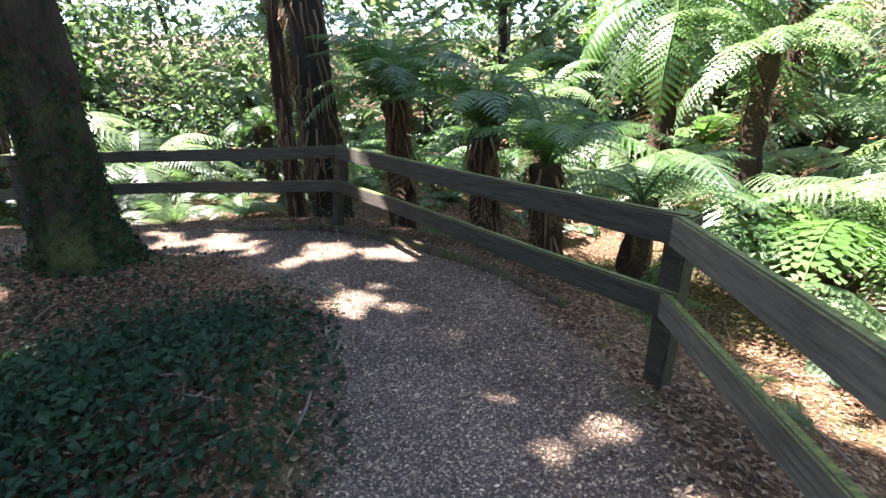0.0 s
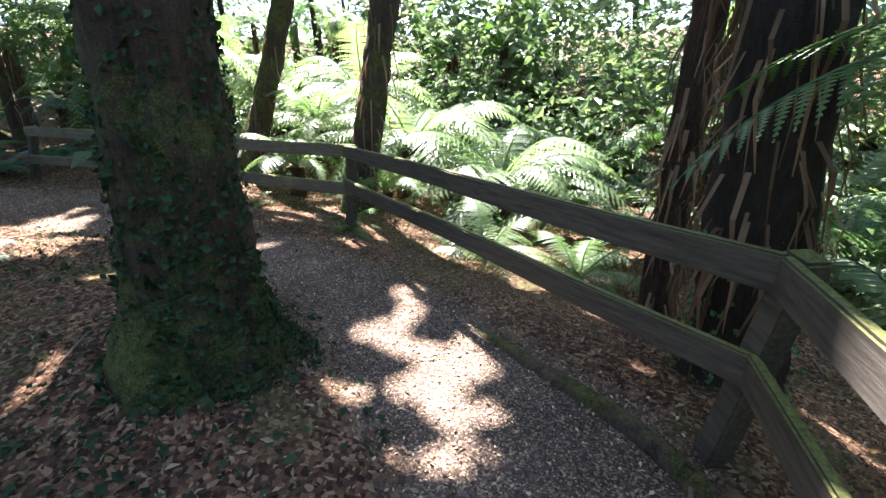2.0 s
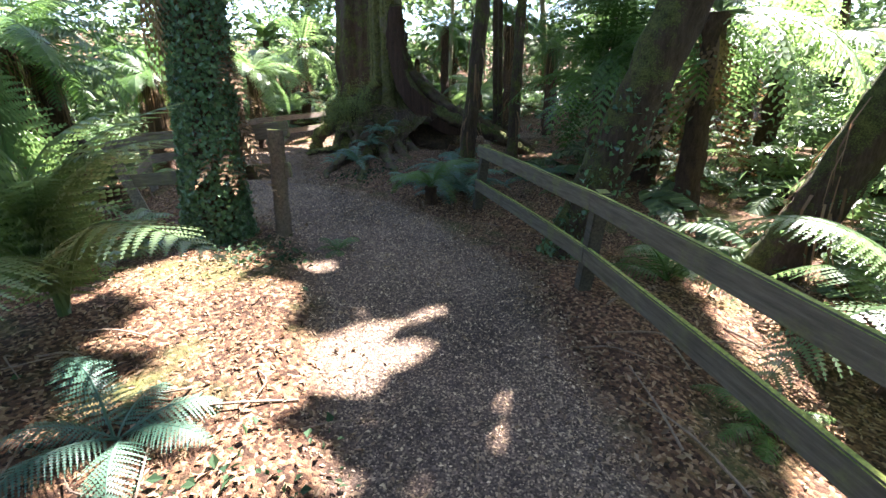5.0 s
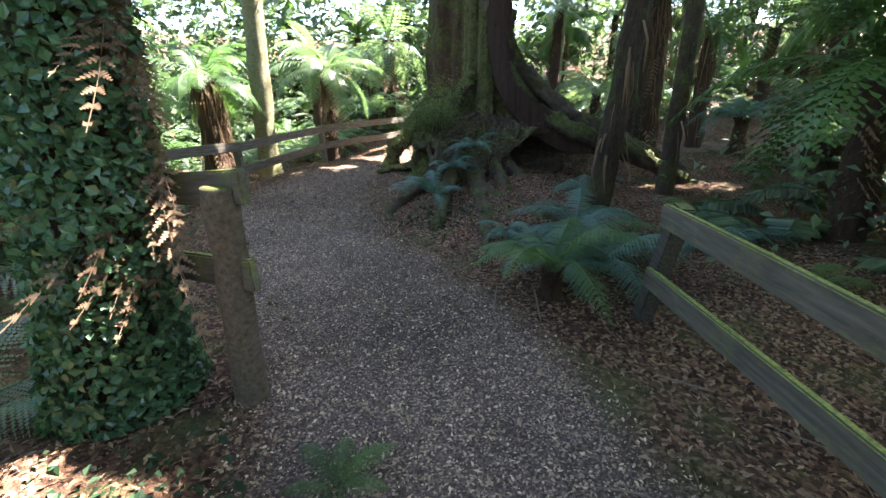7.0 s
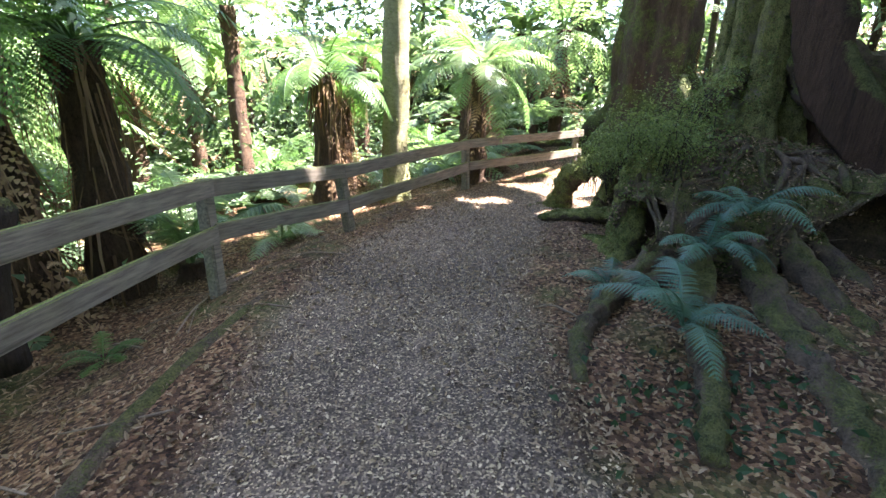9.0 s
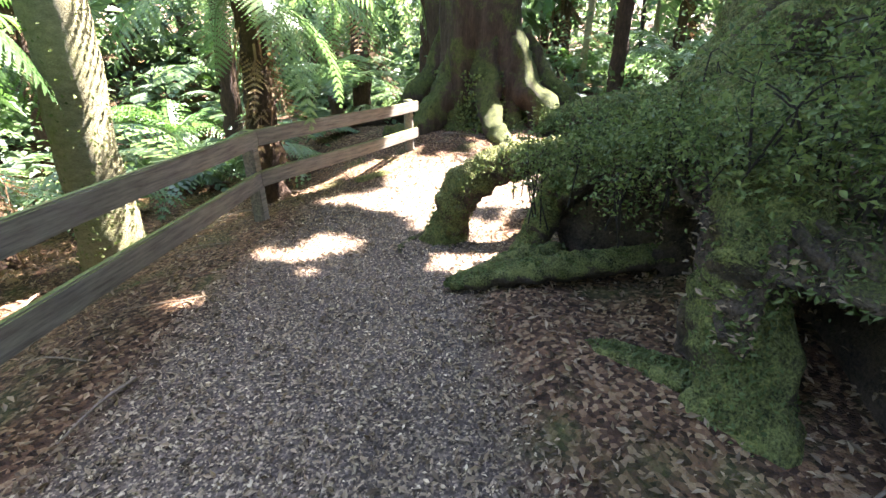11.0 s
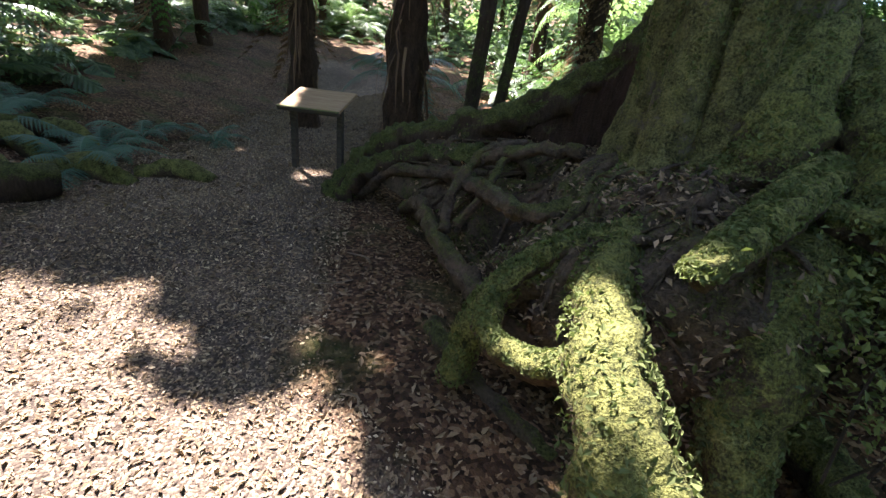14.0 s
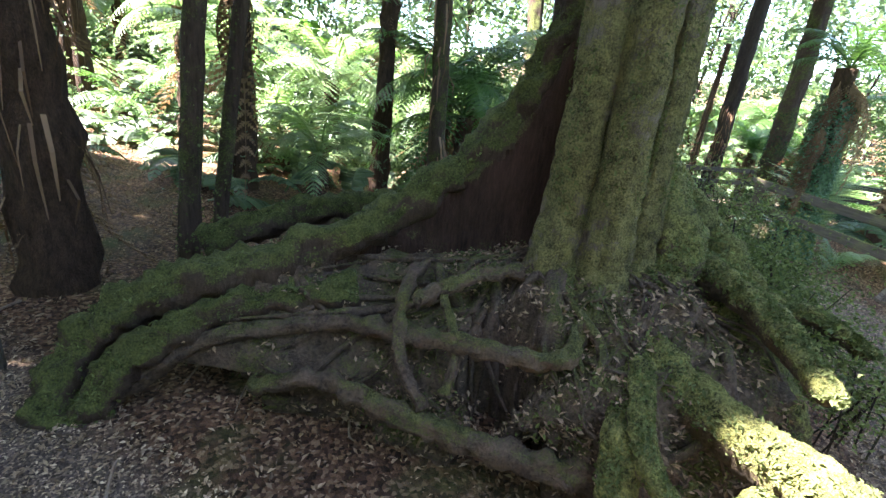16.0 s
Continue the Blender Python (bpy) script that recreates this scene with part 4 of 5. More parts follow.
v, f = leaf_cloud(tuft_c, tuft_n, RNG.uniform(0.012, 0.034, len(tuft_c)), RNG, 0.5)
tagged(part("moss", mesh_data("moss", v, f, M_MOSS_TUFT), great), "soft yellow-green moss tufts", kind="stuff")


pick = MOUND_V[300 * 9:][RNG.integers(0, len(MOUND_V) - 300 * 9, 26000)] + RNG.normal(0, 0.03, (26000, 3)) * np.array([1, 1, 0.2]) + np.array([0, 0, 0.015])
v, f = leaf_cloud(pick, np.tile(np.array([[0, 0, 1.2]]), (len(pick), 1)), RNG.uniform(0.015, 0.05, len(pick)), RNG, 0.45, 0.15)
tagged(part("litter", mesh_data("litter", v, f, M_LITTER), great), "brown fallen leaves lodged between the roots", kind="stuff")

pick_j, pick_i = RNG.integers(12, 56, 15000), np.where(RNG.random(15000) < 0.45, RNG.integers(262, 308, 15000) % 300, RNG.integers(0, 300, 15000))
pick = MOUND_V[pick_j * 300 + pick_i]
out = pick - np.array([-15.5, -0.35, 0.6])
out /= np.linalg.norm(out, axis=1)[:, None]
green = wob(pick, 3.0, 9.0) > -0.1
pick = pick[green] + RNG.normal(0, 0.02, (int(green.sum()), 3)) + out[green] * 0.012
v, f = leaf_cloud(pick, out[green] + np.array([0, 0, 0.3]), RNG.uniform(0.014, 0.04, len(pick)), RNG, 0.5)
tagged(part("moss", mesh_data("moss", v, f, M_MOSS_TUFT), great), "moss tufts spreading over the root mound", kind="stuff")


def shrub(name, label, places, n, spread, size, mat, z_squash=0.6, parent=None):
    """A low mass of small leaves round a few places, with its thin stems."""
    c = np.array(places)
    k = RNG.integers(0, len(c), n)
    p = c[k] + RNG.normal(0, 1, (n, 3)) * spread * np.array([1, 1, z_squash])
    nr = RNG.normal(0, 0.4, (n, 3)) + np.array([0, 0, 1.0])
    v, f = leaf_cloud(p, nr, size * RNG.uniform(0.5, 1.3, n), RNG, 0.6)
    root = tagged(new(name), label, "plant")
    tagged(part("leaves", mesh_data("leaves", v, f, mat), root), kind="stuff")
    stems = [tube(spline([(*(q + RNG.normal(0, 0.05, 3) - np.array([0, 0, 0.3])), 0.005), (*(q + RNG.normal(0, 0.05, 3)), 0.004), (*(q + RNG.normal(0, spread * 0.8, 3)), 0.002)], 3), 5, 0.1) for q in c for _ in range(5)]
    tagged(part("stem", mesh_data("stem", *joined(stems), M_BARK_DARK), root), kind="stuff")


shrub("beech_seedlings", "dense small-leaved beech seedlings growing over the mossy root mound",
      [(-14.2, -0.95, 1.36), (-14.6, -1.3, 1.3), (-14.9, -1.6, 1.26), (-14.1, -0.75, 1.45), (-14.4, -1.15, 1.4), (-14.7, -1.2, 1.4), (-15.05, -1.55, 1.25), (-14.0, -0.6, 1.5), (-13.9, -0.45, 1.5)], 12500, 0.17, 0.027, M_LEAF_SMALL)
shrub("beech_seedlings", "sparse light green beech seedlings beside the fluted trunk",
      [(-14.72, -0.72, 1.7), (-14.5, -0.55, 1.85), (-14.9, -0.98, 1.6), (-14.2, -0.6, 1.75), (-14.05, -0.9, 1.6)], 2600, 0.2, 0.028, M_LEAF_SMALL, 0.8)
shrub("beech_seedlings", "small leafy plants hanging down the hollow's rim", [(-14.95, -1.85, 1.1), (-14.5, -1.35, 1.15), (-15.1, -1.9, 1.1)], 1500, 0.1, 0.028, M_LEAF_SMALL, 1.0)

# ---- the far tree by the fence's end ----
q_tree, q_line = upright("tree", "massive mossy tree with buttress roots beyond the fence end", -20.7, -4.0, 10.0, 0.8, 0.6, M_BARK_MOSS, (0.0, -0.01), 0.45, 5, 0.16, 36, 15.0, 0.1)
for k, (dx, dy, r) in enumerate(((1.25, 0.75, 0.2), (0.55, 1.9, 0.26), (-0.4, 2.3, 0.2), (1.5, -0.5, 0.22), (1.0, -1.4, 0.2), (-1.4, 2.0, 0.18))):
    base = ground_z(-20.7 + dx, -4.0 + dy) - ground_z(-20.7, -4.0)
    rows = [(dx * 0.3, dy * 0.3, 1.5, r * 1.0), (dx * 0.5, dy * 0.5, base * 0.5 + 0.75, r * 1.15), (dx * 0.75, dy * 0.75, base * 0.75 + 0.32, r * 1.0), (dx, dy, base + 0.08, r * 0.8), (dx * 1.45, dy * 1.45, base, r * 0.5)]
    part("root", mesh_data("root", *tube(spline(rows, 6), 12, 0.35, k * 2.0, 3, 0.1, freq=6), M_BARK_MOSS, True), q_tree, "mossy buttress root")
creeper(q_tree, q_line, 4200, 0.06, 0.3, 0.06, RNG, M_LEAF_SMALL, "leaves", "small leaves sprouting from the trunk", 1.1)
for k, (x, y) in enumerate(((-20.6, -1.7), (-21.2, -1.2), (-20.5, -1.0), (-21.6, -0.6), (-20.1, -0.5))):
    rows = [(x, y, ground_z(x, y) - 0.02, 0.09), (x + 0.25, y + 0.2, ground_z(x, y) + 0.05, 0.11), (x + 0.6, y + 0.3, ground_z(x + 0.6, y + 0.3) - 0.03, 0.08)]
    tagged(part("root", mesh_data("root", *tube(spline(rows, 5), 10, 0.3, k, freq=5), M_ROOT_MOSS, True)), "low mossy root lying on the path's edge", "root")

# ---- posts, stump, sign, logs ----
pole = tagged(new("post"), "thick round weathered gate post with a flattened top", "post")
pole.matrix_basis = pose(-9.0, 1.43, ground_z(-9.0, 1.43), 0, 2, 40)
part("pole", mesh_data("pole", *tube(spline([(0, 0, -0.25, 0.085), (0, 0, 0.3, 0.078), (0.012, 0.01, 0.7, 0.072), (0.02, 0.015, 1.02, 0.078), (0.02, 0.015, 1.1, 0.072)], 5), 18, 0.1, 1.0, ridges=0.03), M_WOOD_BROWN, True), pole)
fence("fence", [(-8.99, 1.55, 1.47, -9.04, 1.45), (-9.03, -0.9, 1.19, -9.13, -0.5)], "mossy green rails between the gate post and the grey fence", M_WOOD_MOSSY, M_WOOD_MOSSY, out=1, own_posts=())
stump = tagged(new("stump"), "broken dark leaning stump among leaf litter", "stump")
part("stump_wood", mesh_data("stump_wood", *tube(spline([(-9.6, -2.75, 0.0, 0.13), (-9.62, -2.72, 0.5, 0.11), (-9.75, -2.68, 1.0, 0.1), (-9.78, -2.66, 1.12, 0.06)], 4), 12, 0.2, 3.0), M_BARK_DARK, True), stump)
log = tagged(new("log"), "mossy round timber lying at the foot of the fence end post", "log")
part("timber", mesh_data("timber", *tube(spline([(-18.0, -4.05, 0.36, 0.07), (-17.5, -4.15, 0.36, 0.075), (-16.9, -4.3, 0.33, 0.07)], 5), 12, 0.08, 4.0), M_ROOT_MOSS, True), log)
edge = tagged(new("log"), "rotting timber edging along the path below the fence", "log")
part("timber", mesh_data("timber", *tube(spline([(-9.5, -0.3, 0.22, 0.06), (-10.2, -1.35, 0.24, 0.062), (-11.1, -2.2, 0.24, 0.06), (-12.3, -3.05, 0.24, 0.06), (-13.6, -3.6, 0.24, 0.055)], 6), 10, 0.15, 5.0), M_BARK_ROOT, True), edge)
edge2 = tagged(new("log"), "half buried timber edging beside the gravel path", "log")
part("timber", mesh_data("timber", *tube(spline([(-3.6, 5.45, -0.1, 0.05), (-2.4, 5.42, -0.01, 0.06), (-1.2, 5.2, 0.0, 0.06), (0.2, 4.0, -0.01, 0.06), (0.9, 3.0, -0.01, 0.05)], 6), 10, 0.12, 6.0), M_BARK_ROOT, True), edge2)

sign = tagged(new("sign"), "tilted tan information board on two dark posts, seen from behind", "sign")
sx, sy = -18.98, 0.72
sg = ground_z(sx, sy)
sign.matrix_basis = pose(sx, sy, sg, 0, 0, 4)
for dx in (-0.29, 0.27):
    part("post", mesh_data("post", *box(0.06, 0.06, 0.95, 0.006), M_WOOD_DARK), sign, "", pose(dx, 0, 0.25))
board = part("board", mesh_data("board", *box(0.7, 0.4, 0.03, 0.006), M_BOARD), sign, "tan board with pale rim", pose(0, 0.02, 0.75, 24, 0, 0))
part("rim", mesh_data("rim", *box(0.72, 0.03, 0.05, 0.006), M_WOOD_DARK), board, "", pose(0, -0.215, 0))

# ---- ferns near the way ----
fern(-0.5, 5.75, 1.5, 15, "green", 1.65, 0.14, (25, 58), 8, 1, skirt=60, label="tree fern with dark trunk and spreading green crown behind rail")
fern(0.5, 4.95, 1.3, 13, "green", 1.25, 0.15, (12, 55), 10, 2, skirt=60)
fern(1.0, 4.2, 1.2, 12, "green", 0.95, 0.14, (12, 55), 10, 3, skirt=50)
fern(2.1, 4.6, 1.5, 12, "light", 0.9, 0.15, (0, 35), 4, 4)
fern(3.7, 7.6, 2.3, 15, "green", 3.4, 0.16, (-10, 25), 6, 5, skirt=40)
fern(3.2, 2.6, 1.1, 11, "light", 0.2, 0.12, (5, 40), 2, 6)
fern(4.6, 4.2, 1.6, 14, "light", 0.7, 0.14, (0, 35), 2, 7)
fern(-6.9, 1.3, 1.75, 15, "light", 0.0, seed=8, arc=(-30, 140), tilt=(42, 78), dead=5, dead_tilt=(-5, 20), label="tall bright fern beside the path with withered lower fronds")
fern(-8.05, 0.35, 0.9, 8, "light", 0.0, seed=9, tilt=(10, 40), dead=10, dead_tilt=(-5, 20))
fern(-6.3, 2.6, 0.6, 7, "dark", 0.0, seed=10, tilt=(0, 25))
fern(-10.95, 2.35, 0.85, 10, "green", 0.25, 0.08, (0, 35), 2, 11, label="fern leaning over the mossy rail end")
fern(-11.75, 2.55, 0.95, 9, "dark", 0.0, seed=12, tilt=(5, 30))
fern(-11.9, 1.9, 0.6, 8, "dark", 0.0, seed=13, tilt=(5, 25))
fern(-12.75, 0.2, 0.6, 8, "dark", 0.0, seed=15, tilt=(10, 45), z=0.5)
fern(-13.95, 0.1, 0.55, 8, "dark", 0.0, seed=17, tilt=(5, 30), z=1.0, label="ferns rooted on the flank of the great tree")
fern(-13.15, -0.5, 0.38, 9, "dark", 0.0, seed=16, tilt=(0, 25), dead=3, dead_tilt=(0, 20), label="blue-green fern with a withered frond below the mound")
fern(-13.6, -0.02, 0.5, 9, "dark", 0.0, seed=18, tilt=(0, 30), z=0.75)
fern(-12.55, 2.1, 0.8, 9, "dark", 0.0, seed=44, tilt=(5, 30))
fern(-11.45, 2.3, 0.6, 9, "dark", 0.0, seed=45, tilt=(0, 20))
fern(-13.9, 1.85, 0.7, 9, "dark", 0.0, seed=46, tilt=(5, 30))
fern(-6.7, 7.2, 1.1, 12, "light", 0.2, 0.1, (5, 40), 2, 19)
fern(-4.3, 7.0, 1.0, 11, "light", 0.0, seed=20, tilt=(5, 40))
fern(-3.3, 7.4, 0.9, 10, "green", 0.0, seed=21, tilt=(5, 40))
fern(-8.4, 6.5, 1.3, 12, "light", 0.5, 0.12, (5, 40), 6, 22)
fern(-7.6, 8.3, 2.3, 17, "light", 0.9, 0.14, (-5, 30), 8, 48)
fern(-5.6, 8.6, 2.0, 15, "light", 0.6, 0.14, (-5, 30), 5, 49)
fern(-11.2, 9.4, 2.4, 17, "light", 1.6, 0.14, (-5, 30), 6, 50)
fern(5.6, 3.4, 1.9, 15, "light", 0.4, 0.14, (0, 30), 2, 51)
fern(4.2, 6.4, 1.8, 15, "light", 0.7, 0.14, (0, 30), 2, 52)
fern(6.4, 5.6, 2.0, 15, "light", 0.5, 0.14, (0, 30), 2, 53)
fern(3.6, 1.2, 1.3, 13, "light", 0.2, 0.12, (0, 30), 2, 54)
fern(-9.9, 7.6, 1.8, 14, "light", 1.0, 0.14, (-5, 35), 10, 23, skirt=40)
fern(-9.4, 5.2, 0.8, 9, "green", 0.0, seed=24, tilt=(5, 35))
fern(-12.6, 3.4, 0.7, 8, "dark", 0.0, seed=25, tilt=(5, 35))
fern(-9.7, -3.9, 1.9, 15, "green", 2.6, 0.22, (-5, 30), 12, 26, skirt=120, label="big shaggy tree fern with hanging dead fronds below the fence")
fern(-10.4, -4.1, 1.5, 12, "green", 2.3, 0.2, (-5, 30), 6, 27, skirt=90)
fern(-8.2, -2.2, 1.6, 12, "light", 0.3, 0.14, (5, 40), 3, 28)
fern(-11.0, -4.0, 1.4, 11, "light", 0.2, 0.12, (20, 55), 2, 29)
fern(-13.4, -5.5, 1.4, 13, "green", 2.1, 0.19, (-5, 30), 8, 30, skirt=90)
fern(-14.1, -6.3, 1.3, 11, "green", 1.9, 0.17, (-5, 25), 12, 31, skirt=90)
fern(-16.4, -5.2, 1.6, 15, "light", 2.2, 0.15, (0, 40), 7, 32, skirt=50)
fern(-12.2, -4.6, 0.9, 10, "light", 0.0, seed=33, tilt=(5, 35))
fern(-17.6, -6.2, 1.2, 12, "light", 0.3, 0.12, (0, 35), 2, 34)
fern(-19.4, -6.2, 1.4, 12, "light", 0.6, 0.12, (0, 35), 2, 35)
fern(-18.55, 1.85, 1.3, 12, "green", 3.0, 0.2, (-5, 30), 16, 36, skirt=130, label="thick tree fern trunk wrapped in brown hanging fronds")
fern(-20.8, 2.7, 1.5, 12, "green", 2.6, 0.17, (-5, 30), 8, 37, skirt=60)
fern(-19.6, 3.6, 1.2, 11, "dark", 0.8, 0.14, (0, 30), 8, 38)
fern(-13.3, 5.2, 1.9, 16, "green", 2.1, 0.16, (0, 40), 6, 39, skirt=40)
fern(-15.8, 4.6, 1.5, 14, "light", 0.6, 0.13, (0, 40), 6, 40)
fern(-16.6, 6.0, 1.9, 14, "light", 1.4, 0.14, (0, 40), 8, 41)
fern(-14.8, 7.2, 2.0, 14, "light", 1.6, 0.14, (0, 40), 4, 42)
fern(-12.0, 1.6, 0.5, 6, "dark", 0.0, seed=43, tilt=(5, 25))
for k, (x, y, s) in enumerate(((-20.4, -0.8, 0.7), (-20.9, -0.3, 0.7), (-21.5, -1.0, 0.8), (-21.3, 0.4, 0.7), (-22.3, -0.2, 0.9), (-20.7, 0.9, 0.5))):
    fern(x, y, s, 8, "dark", 0.0, seed=60 + k, tilt=(5, 35))
for k, (x, y, s) in enumerate(((-9.9, 5.4, 0.45), (-7.6, 5.5, 0.4), (-5.6, 6.0, 0.5), (-8.8, 2.2, 0.3), (-5.0, 1.6, 0.5), (-10.1, -2.6, 0.35), (-9.0, -1.3, 0.5), (-11.9, 4.0, 0.5), (-13.3, 3.3, 0.6), (1.9, 2.3, 0.45), (1.7, 3.4, 0.5), (-0.1, 5.6, 0.5))):
    fern(x, y, s, 7, "green", 0.0, seed=80 + k, tilt=(0, 30))
# ferns further off, all round
FAR = [(x, y) for x in np.arange(-36, 22, 2.3) for y in np.arange(-22, 26, 2.3)]
for k, (x, y) in enumerate(FAR):
    x, y = x + RNG.uniform(-1.2, 1.2), y + RNG.uniform(-1.2, 1.2)
    d = float(way_at(np.array([x]), np.array([y]))[0][0])
    if d < 3.6 or d > 17 or math.hypot(x + 15, y + 0.3) < 4.6:
        continue
    tall = RNG.random() < 0.45
    kind = ("light_far", "light_far", "green_far")[k % 3]
    if d < 9:
        kind = kind.replace("_far", "_mid")
    fern(x, y, RNG.uniform(1.3, 2.3), 11, kind, RNG.uniform(1.0, 3.6) if tall else RNG.uniform(0, 0.5), 0.14, (-5, 38), 4 if tall else 1, 200 + k)

# ---- unseen overhead leaves that cast the shade, far foliage ----
# sun patches wanted on the ground: x, y, radius
GAPS = [(-2.74, 5.1, 0.4), (-2.2, 4.7, 0.3), (-1.75, 4.22, 0.24), (-0.9, 3.3, 0.34), (-0.34, 2.6, 0.26), (0.15, 2.25, 0.22), (0.32, 1.65, 0.2), (0.59, 1.87, 0.17), (-0.6, 4.4, 0.32), (-1.3, 4.6, 0.38), (-3.3, 4.95, 0.3),
        (-7.46, 1.98, 0.6), (-6.5, 3.1, 0.55), (-8.4, 2.25, 0.3), (-7.3, 3.2, 0.5), (-5.64, 4.17, 0.4), (-6.39, 4.45, 0.45), (-7.12, 6.12, 0.5), (-5.87, 6.36, 0.4), (-6.95, 2.6, 0.6), (-5.55, 5.06, 0.2), (-7.95, 1.35, 0.5), (-7.8, 1.2, 0.4),
        (-15.15, -3.45, 0.26), (-16.8, -3.25, 0.95), (-17.6, -3.1, 1.05), (-18.7, -3.0, 0.75), (-19.5, -2.9, 0.5), (-16.2, -3.0, 0.55), (-15.3, -2.45, 0.24), (-15.07, -2.5, 0.2), (-17.9, -4.85, 0.6), (-17.1, -1.75, 0.2), (-18.9, 0.62, 0.3), (-15.7, -2.2, 0.3), (-16.75, -1.74, 0.15), (-11.77, -3.4, 0.2), (-17.6, -4.3, 0.35), (-13.9, -3.75, 0.2), (-14.5, -3.3, 0.17), (-14.1, -3.05, 0.14), (-14.7, -3.75, 0.24), (-15.0, -3.45, 0.28), (-13.6, -3.3, 0.15), (-15.4, -1.75, 0.17), (-15.36, -2.1, 0.2), (-15.2, -2.4, 0.22), (-18.6, -5.3, 0.7), (-17.2, -5.0, 0.4), (-7.7, 1.5, 0.4), (-7.4, 1.3, 0.4), (-18.7, 0.3, 0.15), (-10.5, 1.48, 0.1)]


# leaves added above the view, kept or dropped by where shade should fall
def canopy():
    n = 135000
    x, y = RNG.uniform(-34, 7, n), RNG.uniform(-11, 13, n)
    z = RNG.uniform(8.5, 13.5, n)
    # where each leaf's shade falls
    k = (z - 0.3) / SUN_DIR.z
    sx, sy = x - SUN_DIR.x * k, y - SUN_DIR.y * k
    d, *_ = way_at(sx, sy)
    thin = (sx > 1.2) | ((sy > 5.2) & (sx > -13.0) & (sx < -3.5)) | ((sy < -4.9) & (sx > -14)) | (sy < -4.9)
    deep = (np.hypot(sx + 13.2, sy - 3.2) < 1.9) | (np.hypot(sx + 21, sy - 3) < 4.2)
    keep = deep | (d < np.where(thin, 1.9, 4.0) + np.where(thin, 0.3, 1.0) * np.sin(sx * 1.1) + 0.6 * np.sin(sy * 1.7))
    speck = wob(np.stack([sx, sy, 0 * sx], -1), 3.3, 7.0) > np.where((sx > -8.2) | ((sx < -16.0) & (sy < -1.6)), 0.62, 2.0)
    keep &= ~speck
    for gx, gy, r in GAPS:
        rr = np.hypot(sx - gx, sy - gy)
        keep &= rr > r * (1.1 + 0.35 * np.sin(5 * np.arctan2(sy - gy, sx - gx) + gx * 3))
    p = np.stack([x, y, z], -1)[keep]
    nr = np.tile(np.array([[0.0, 0.0, 1.0]]), (len(p), 1)) + np.array(SUN_DIR) * 0.6
    v, f = leaf_cloud(p, nr, RNG.uniform(0.3, 0.62, len(p)), RNG, 0.65, 0.15)
    ob = tagged(new("canopy", mesh_data("canopy", v, f, M_LEAF)), "high forest leaves, unseen, with gaps shaped to cast sun patches and shade", "foliage", kind="stuff")
    return ob


canopy()


def far_foliage():
    """Masses of leaves on rising ground, and the leafy walls of the gullies beside the way."""
    for name, n, clumps, lo, hi, top, size, near in (("far_woods", 190000, 3600, 13, 42, 14, (0.2, 0.6), 9), ("undergrowth", 60000, 2000, 3, 26, 2.0, (0.05, 0.15), 3.8)):
        ang, rad = RNG.uniform(0, 2 * np.pi, clumps), RNG.uniform(lo, hi, clumps)
        cx, cy = -9 + rad * np.cos(ang) * 1.15, 0.5 + rad * np.sin(ang)
        d, *_ = way_at(cx, cy)
        ok = (d > near) & (np.hypot(cx + 15, cy + 0.3) > 4.4)
        cx, cy = cx[ok], cy[ok]
        cz = gz(cx, cy) + RNG.uniform(0.02, 1, len(cx)) ** 1.4 * top
        k = RNG.integers(0, len(cx), n)
        p = np.stack([cx[k], cy[k], cz[k]], -1) + RNG.normal(0, 1, (n, 3)) * np.array([0.7, 0.7, 0.45])
        v, f = leaf_cloud(p, np.tile(np.array([[0.0, 0.0, 1.0]]), (n, 1)), RNG.uniform(*size, n), RNG, 0.55)
        tagged(new(name, mesh_data(name, v, f, M_LEAF_FAR)), "sunlit green forest foliage on rising ground" if top > 5 else "thick green undergrowth leaves below the tree ferns", "foliage", kind="stuff")


def fern_bed():
    """Countless ferns that cover the floor away from the way."""
    n = 4200
    x, y = RNG.uniform(-34, 18, n * 2), RNG.uniform(-22, 24, n * 2)
    d, _, hw, _ = way_at(x, y)
    ok = (d > 3.4) & (d < 15) & (np.hypot(x + 15.2, y + 0.2) > 4.2)
    x, y = x[ok][:n], y[ok][:n]
    me = FINE["light_far"][1]
    base = np.array([v.co[:] for v in me.vertices])
    quads = [tuple(q.vertices) for q in me.polygons]
    vs, fs = [], []
    for k in range(len(x)):
        a, t, s = RNG.uniform(0, 2 * np.pi), RNG.uniform(-0.1, 0.7), RNG.uniform(0.7, 1.6)
        c, w = base[:, 0] * math.cos(t) - base[:, 2] * math.sin(t), base[:, 0] * math.sin(t) + base[:, 2] * math.cos(t)
        p = np.stack([c * math.cos(a) - base[:, 1] * math.sin(a), c * math.sin(a) + base[:, 1] * math.cos(a), w], -1) * s
        vs.append(p + np.array([x[k], y[k], 0.05]) + np.array([0, 0, float(gz(x[k:k + 1], y[k:k + 1])[0])]))
        o = k * len(base)
        fs += [tuple(i + o for i in q) for q in quads]
    tagged(new("fern_bed", mesh_data("fern_bed", np.vstack(vs), fs, M_LEAF_FAR)), "countless green fern fronds covering the gully floor", "fern", kind="stuff")


fern_bed()
far_foliage()

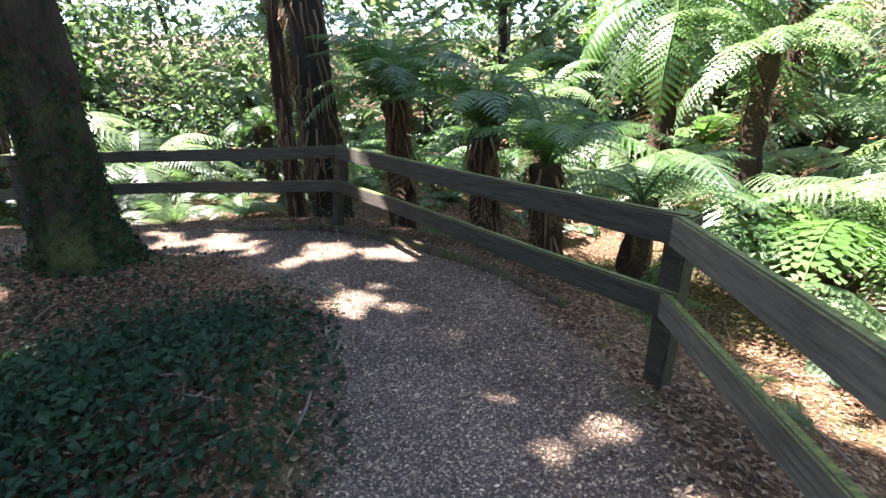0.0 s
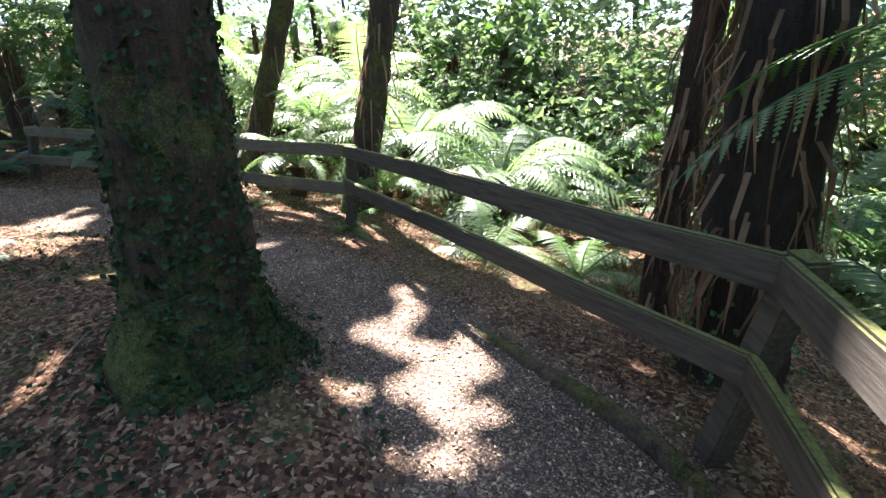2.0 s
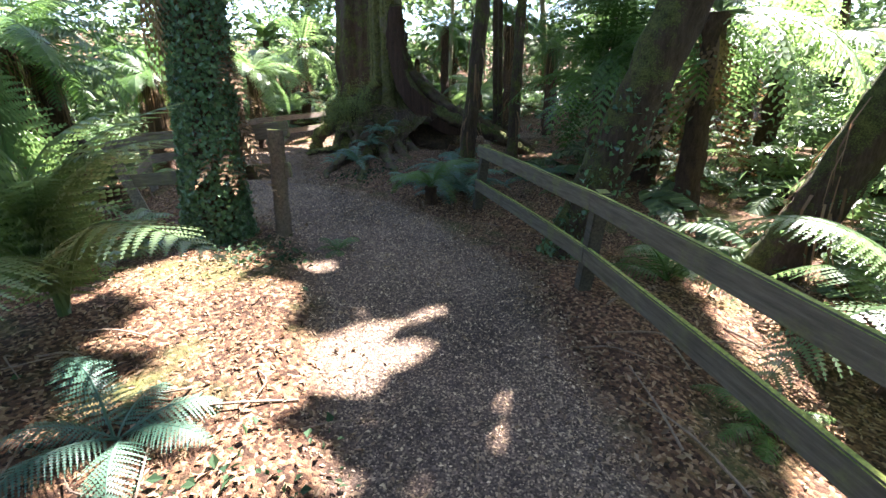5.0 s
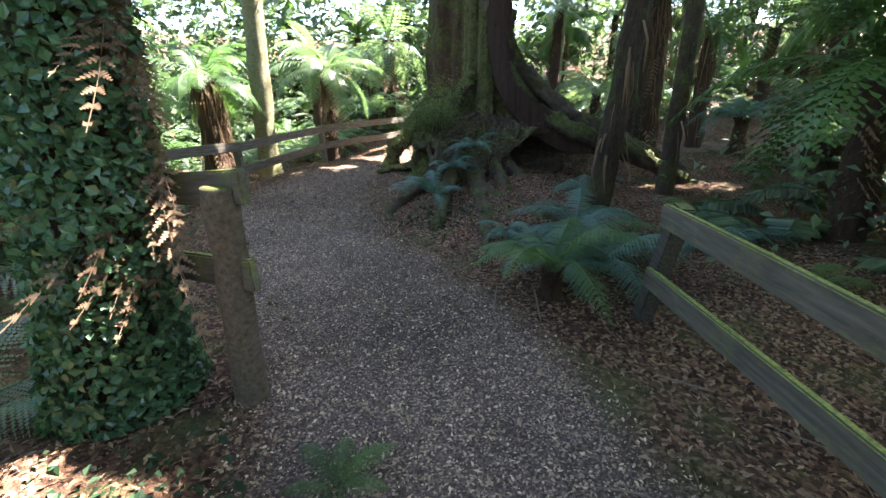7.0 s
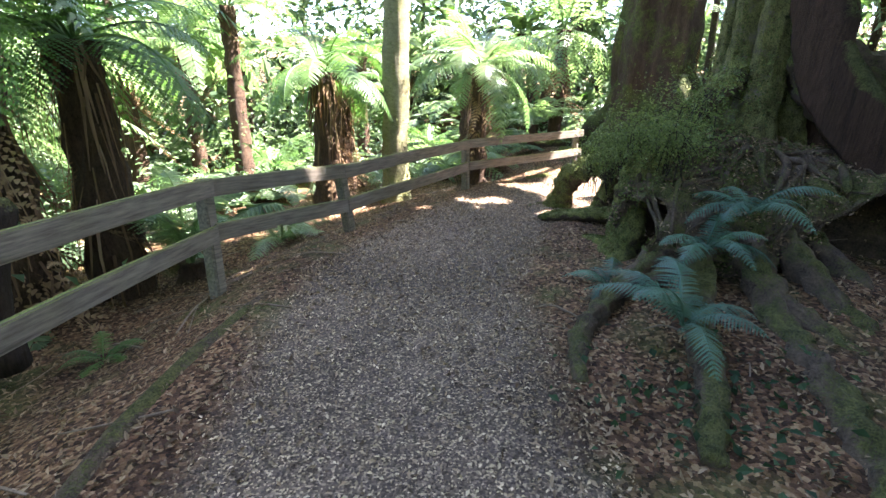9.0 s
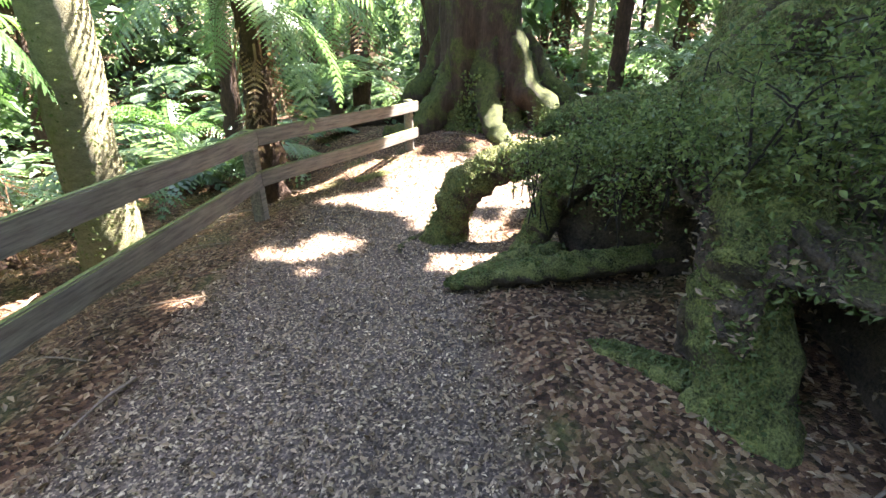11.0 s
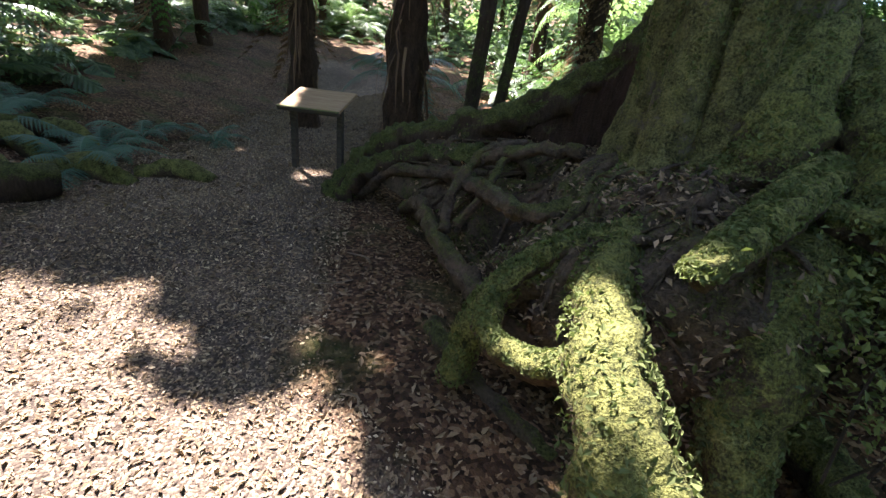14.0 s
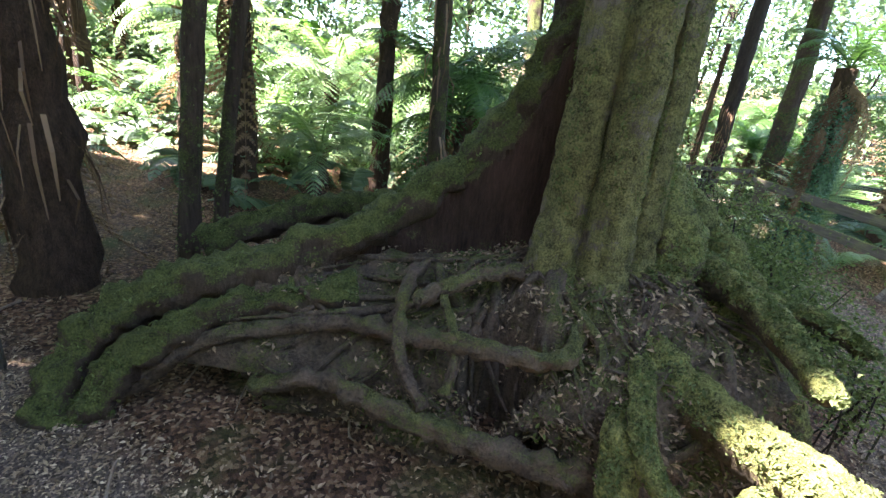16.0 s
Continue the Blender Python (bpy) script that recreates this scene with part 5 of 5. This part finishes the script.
# ---- litter, crumbs, twigs ----


def scatter(n, reach, on_way):
    x, y = RNG.uniform(-22, 3, n * 3), RNG.uniform(-7, 8.5, n * 3)
    d, _, hw, _ = way_at(x, y)
    keep = (d < hw + 0.1) if on_way else ((d > hw - 0.35 * RNG.random(n * 3)) & (d < hw + reach))
    x, y = x[keep][:n], y[keep][:n]
    return np.stack([x, y, gz(x, y) + 0.008], -1)


p = scatter(115000, 3.2, False)
v, f = leaf_cloud(p + np.array([0, 0, 0.006]), np.tile(np.array([[0, 0, 1.0]]), (len(p), 1)), 0.013 + 0.05 * RNG.random(len(p)) ** 2, RNG, 0.4, 0.2)
tagged(new("leaf_litter", mesh_data("leaf_litter", v, f, M_LITTER)), "brown and tan fallen leaves over the forest floor", "leaves", kind="stuff")
p = scatter(120000, 1, True)
p = p[(p[:, 0] < -7.5) | (RNG.random(len(p)) < 0.45)]
v, f = leaf_cloud(p, np.tile(np.array([[0, 0, 1.6]]), (len(p), 1)), 0.009 + 0.024 * RNG.random(len(p)) ** 1.8, RNG, 0.55, 0.1)
tagged(new("path_crumbs", mesh_data("path_crumbs", v, f, M_CHIP)), "pale leaf crumbs and chips on dark gravel", "leaves", kind="stuff")
p = scatter(170000, 1, True)
p = p[(p[:, 0] < -11.5) | (RNG.random(len(p)) < 0.2)]
v, f = leaf_cloud(p + np.array([0, 0, 0.004]), np.tile(np.array([[0, 0, 1.4]]), (len(p), 1)), 0.012 + 0.04 * RNG.random(len(p)) ** 2, RNG, 0.4, 0.12)
tagged(new("path_leaves", mesh_data("path_leaves", v, f, M_LITTER)), "small brown fallen leaves trodden into the path", "leaves", kind="stuff")
tw = []
for q in scatter(420, 2.6, False):
    a, l = RNG.uniform(0, 2 * np.pi), RNG.uniform(0.1, 0.7)
    e = q + np.array([math.cos(a) * l, math.sin(a) * l, 0])
    e[2] = ground_z(e[0], e[1]) + 0.02
    mid = (q + e) / 2 + np.array([RNG.normal(0, 0.04), RNG.normal(0, 0.04), 0.03])
    r = RNG.uniform(0.003, 0.01)
    tw.append(tube(spline([(*q, r), (*mid, r * 0.9), (*e, r * 0.5)], 3), 5, 0.1))
tagged(new("twigs", mesh_data("twigs", *joined(tw), M_TWIG)), "dead twigs and sticks lying in the litter", "twigs", kind="stuff")
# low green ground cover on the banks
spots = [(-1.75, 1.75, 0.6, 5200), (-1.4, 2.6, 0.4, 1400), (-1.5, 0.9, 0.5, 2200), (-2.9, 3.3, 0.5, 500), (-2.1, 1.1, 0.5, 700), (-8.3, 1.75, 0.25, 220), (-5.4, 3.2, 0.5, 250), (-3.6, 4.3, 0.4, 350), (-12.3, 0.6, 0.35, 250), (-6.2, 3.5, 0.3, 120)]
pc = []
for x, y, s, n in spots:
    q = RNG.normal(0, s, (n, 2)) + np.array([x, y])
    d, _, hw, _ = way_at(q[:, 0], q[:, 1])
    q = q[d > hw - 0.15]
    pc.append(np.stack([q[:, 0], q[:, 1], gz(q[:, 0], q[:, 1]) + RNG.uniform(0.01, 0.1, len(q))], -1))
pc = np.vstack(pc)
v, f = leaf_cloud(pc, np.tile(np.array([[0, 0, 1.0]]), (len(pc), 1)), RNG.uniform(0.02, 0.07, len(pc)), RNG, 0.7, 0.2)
tagged(new("ground_cover", mesh_data("ground_cover", v, f, M_LEAF_SHADED)), "low leafy ground cover on the bank, shade put into its dark green", "plant", kind="stuff")
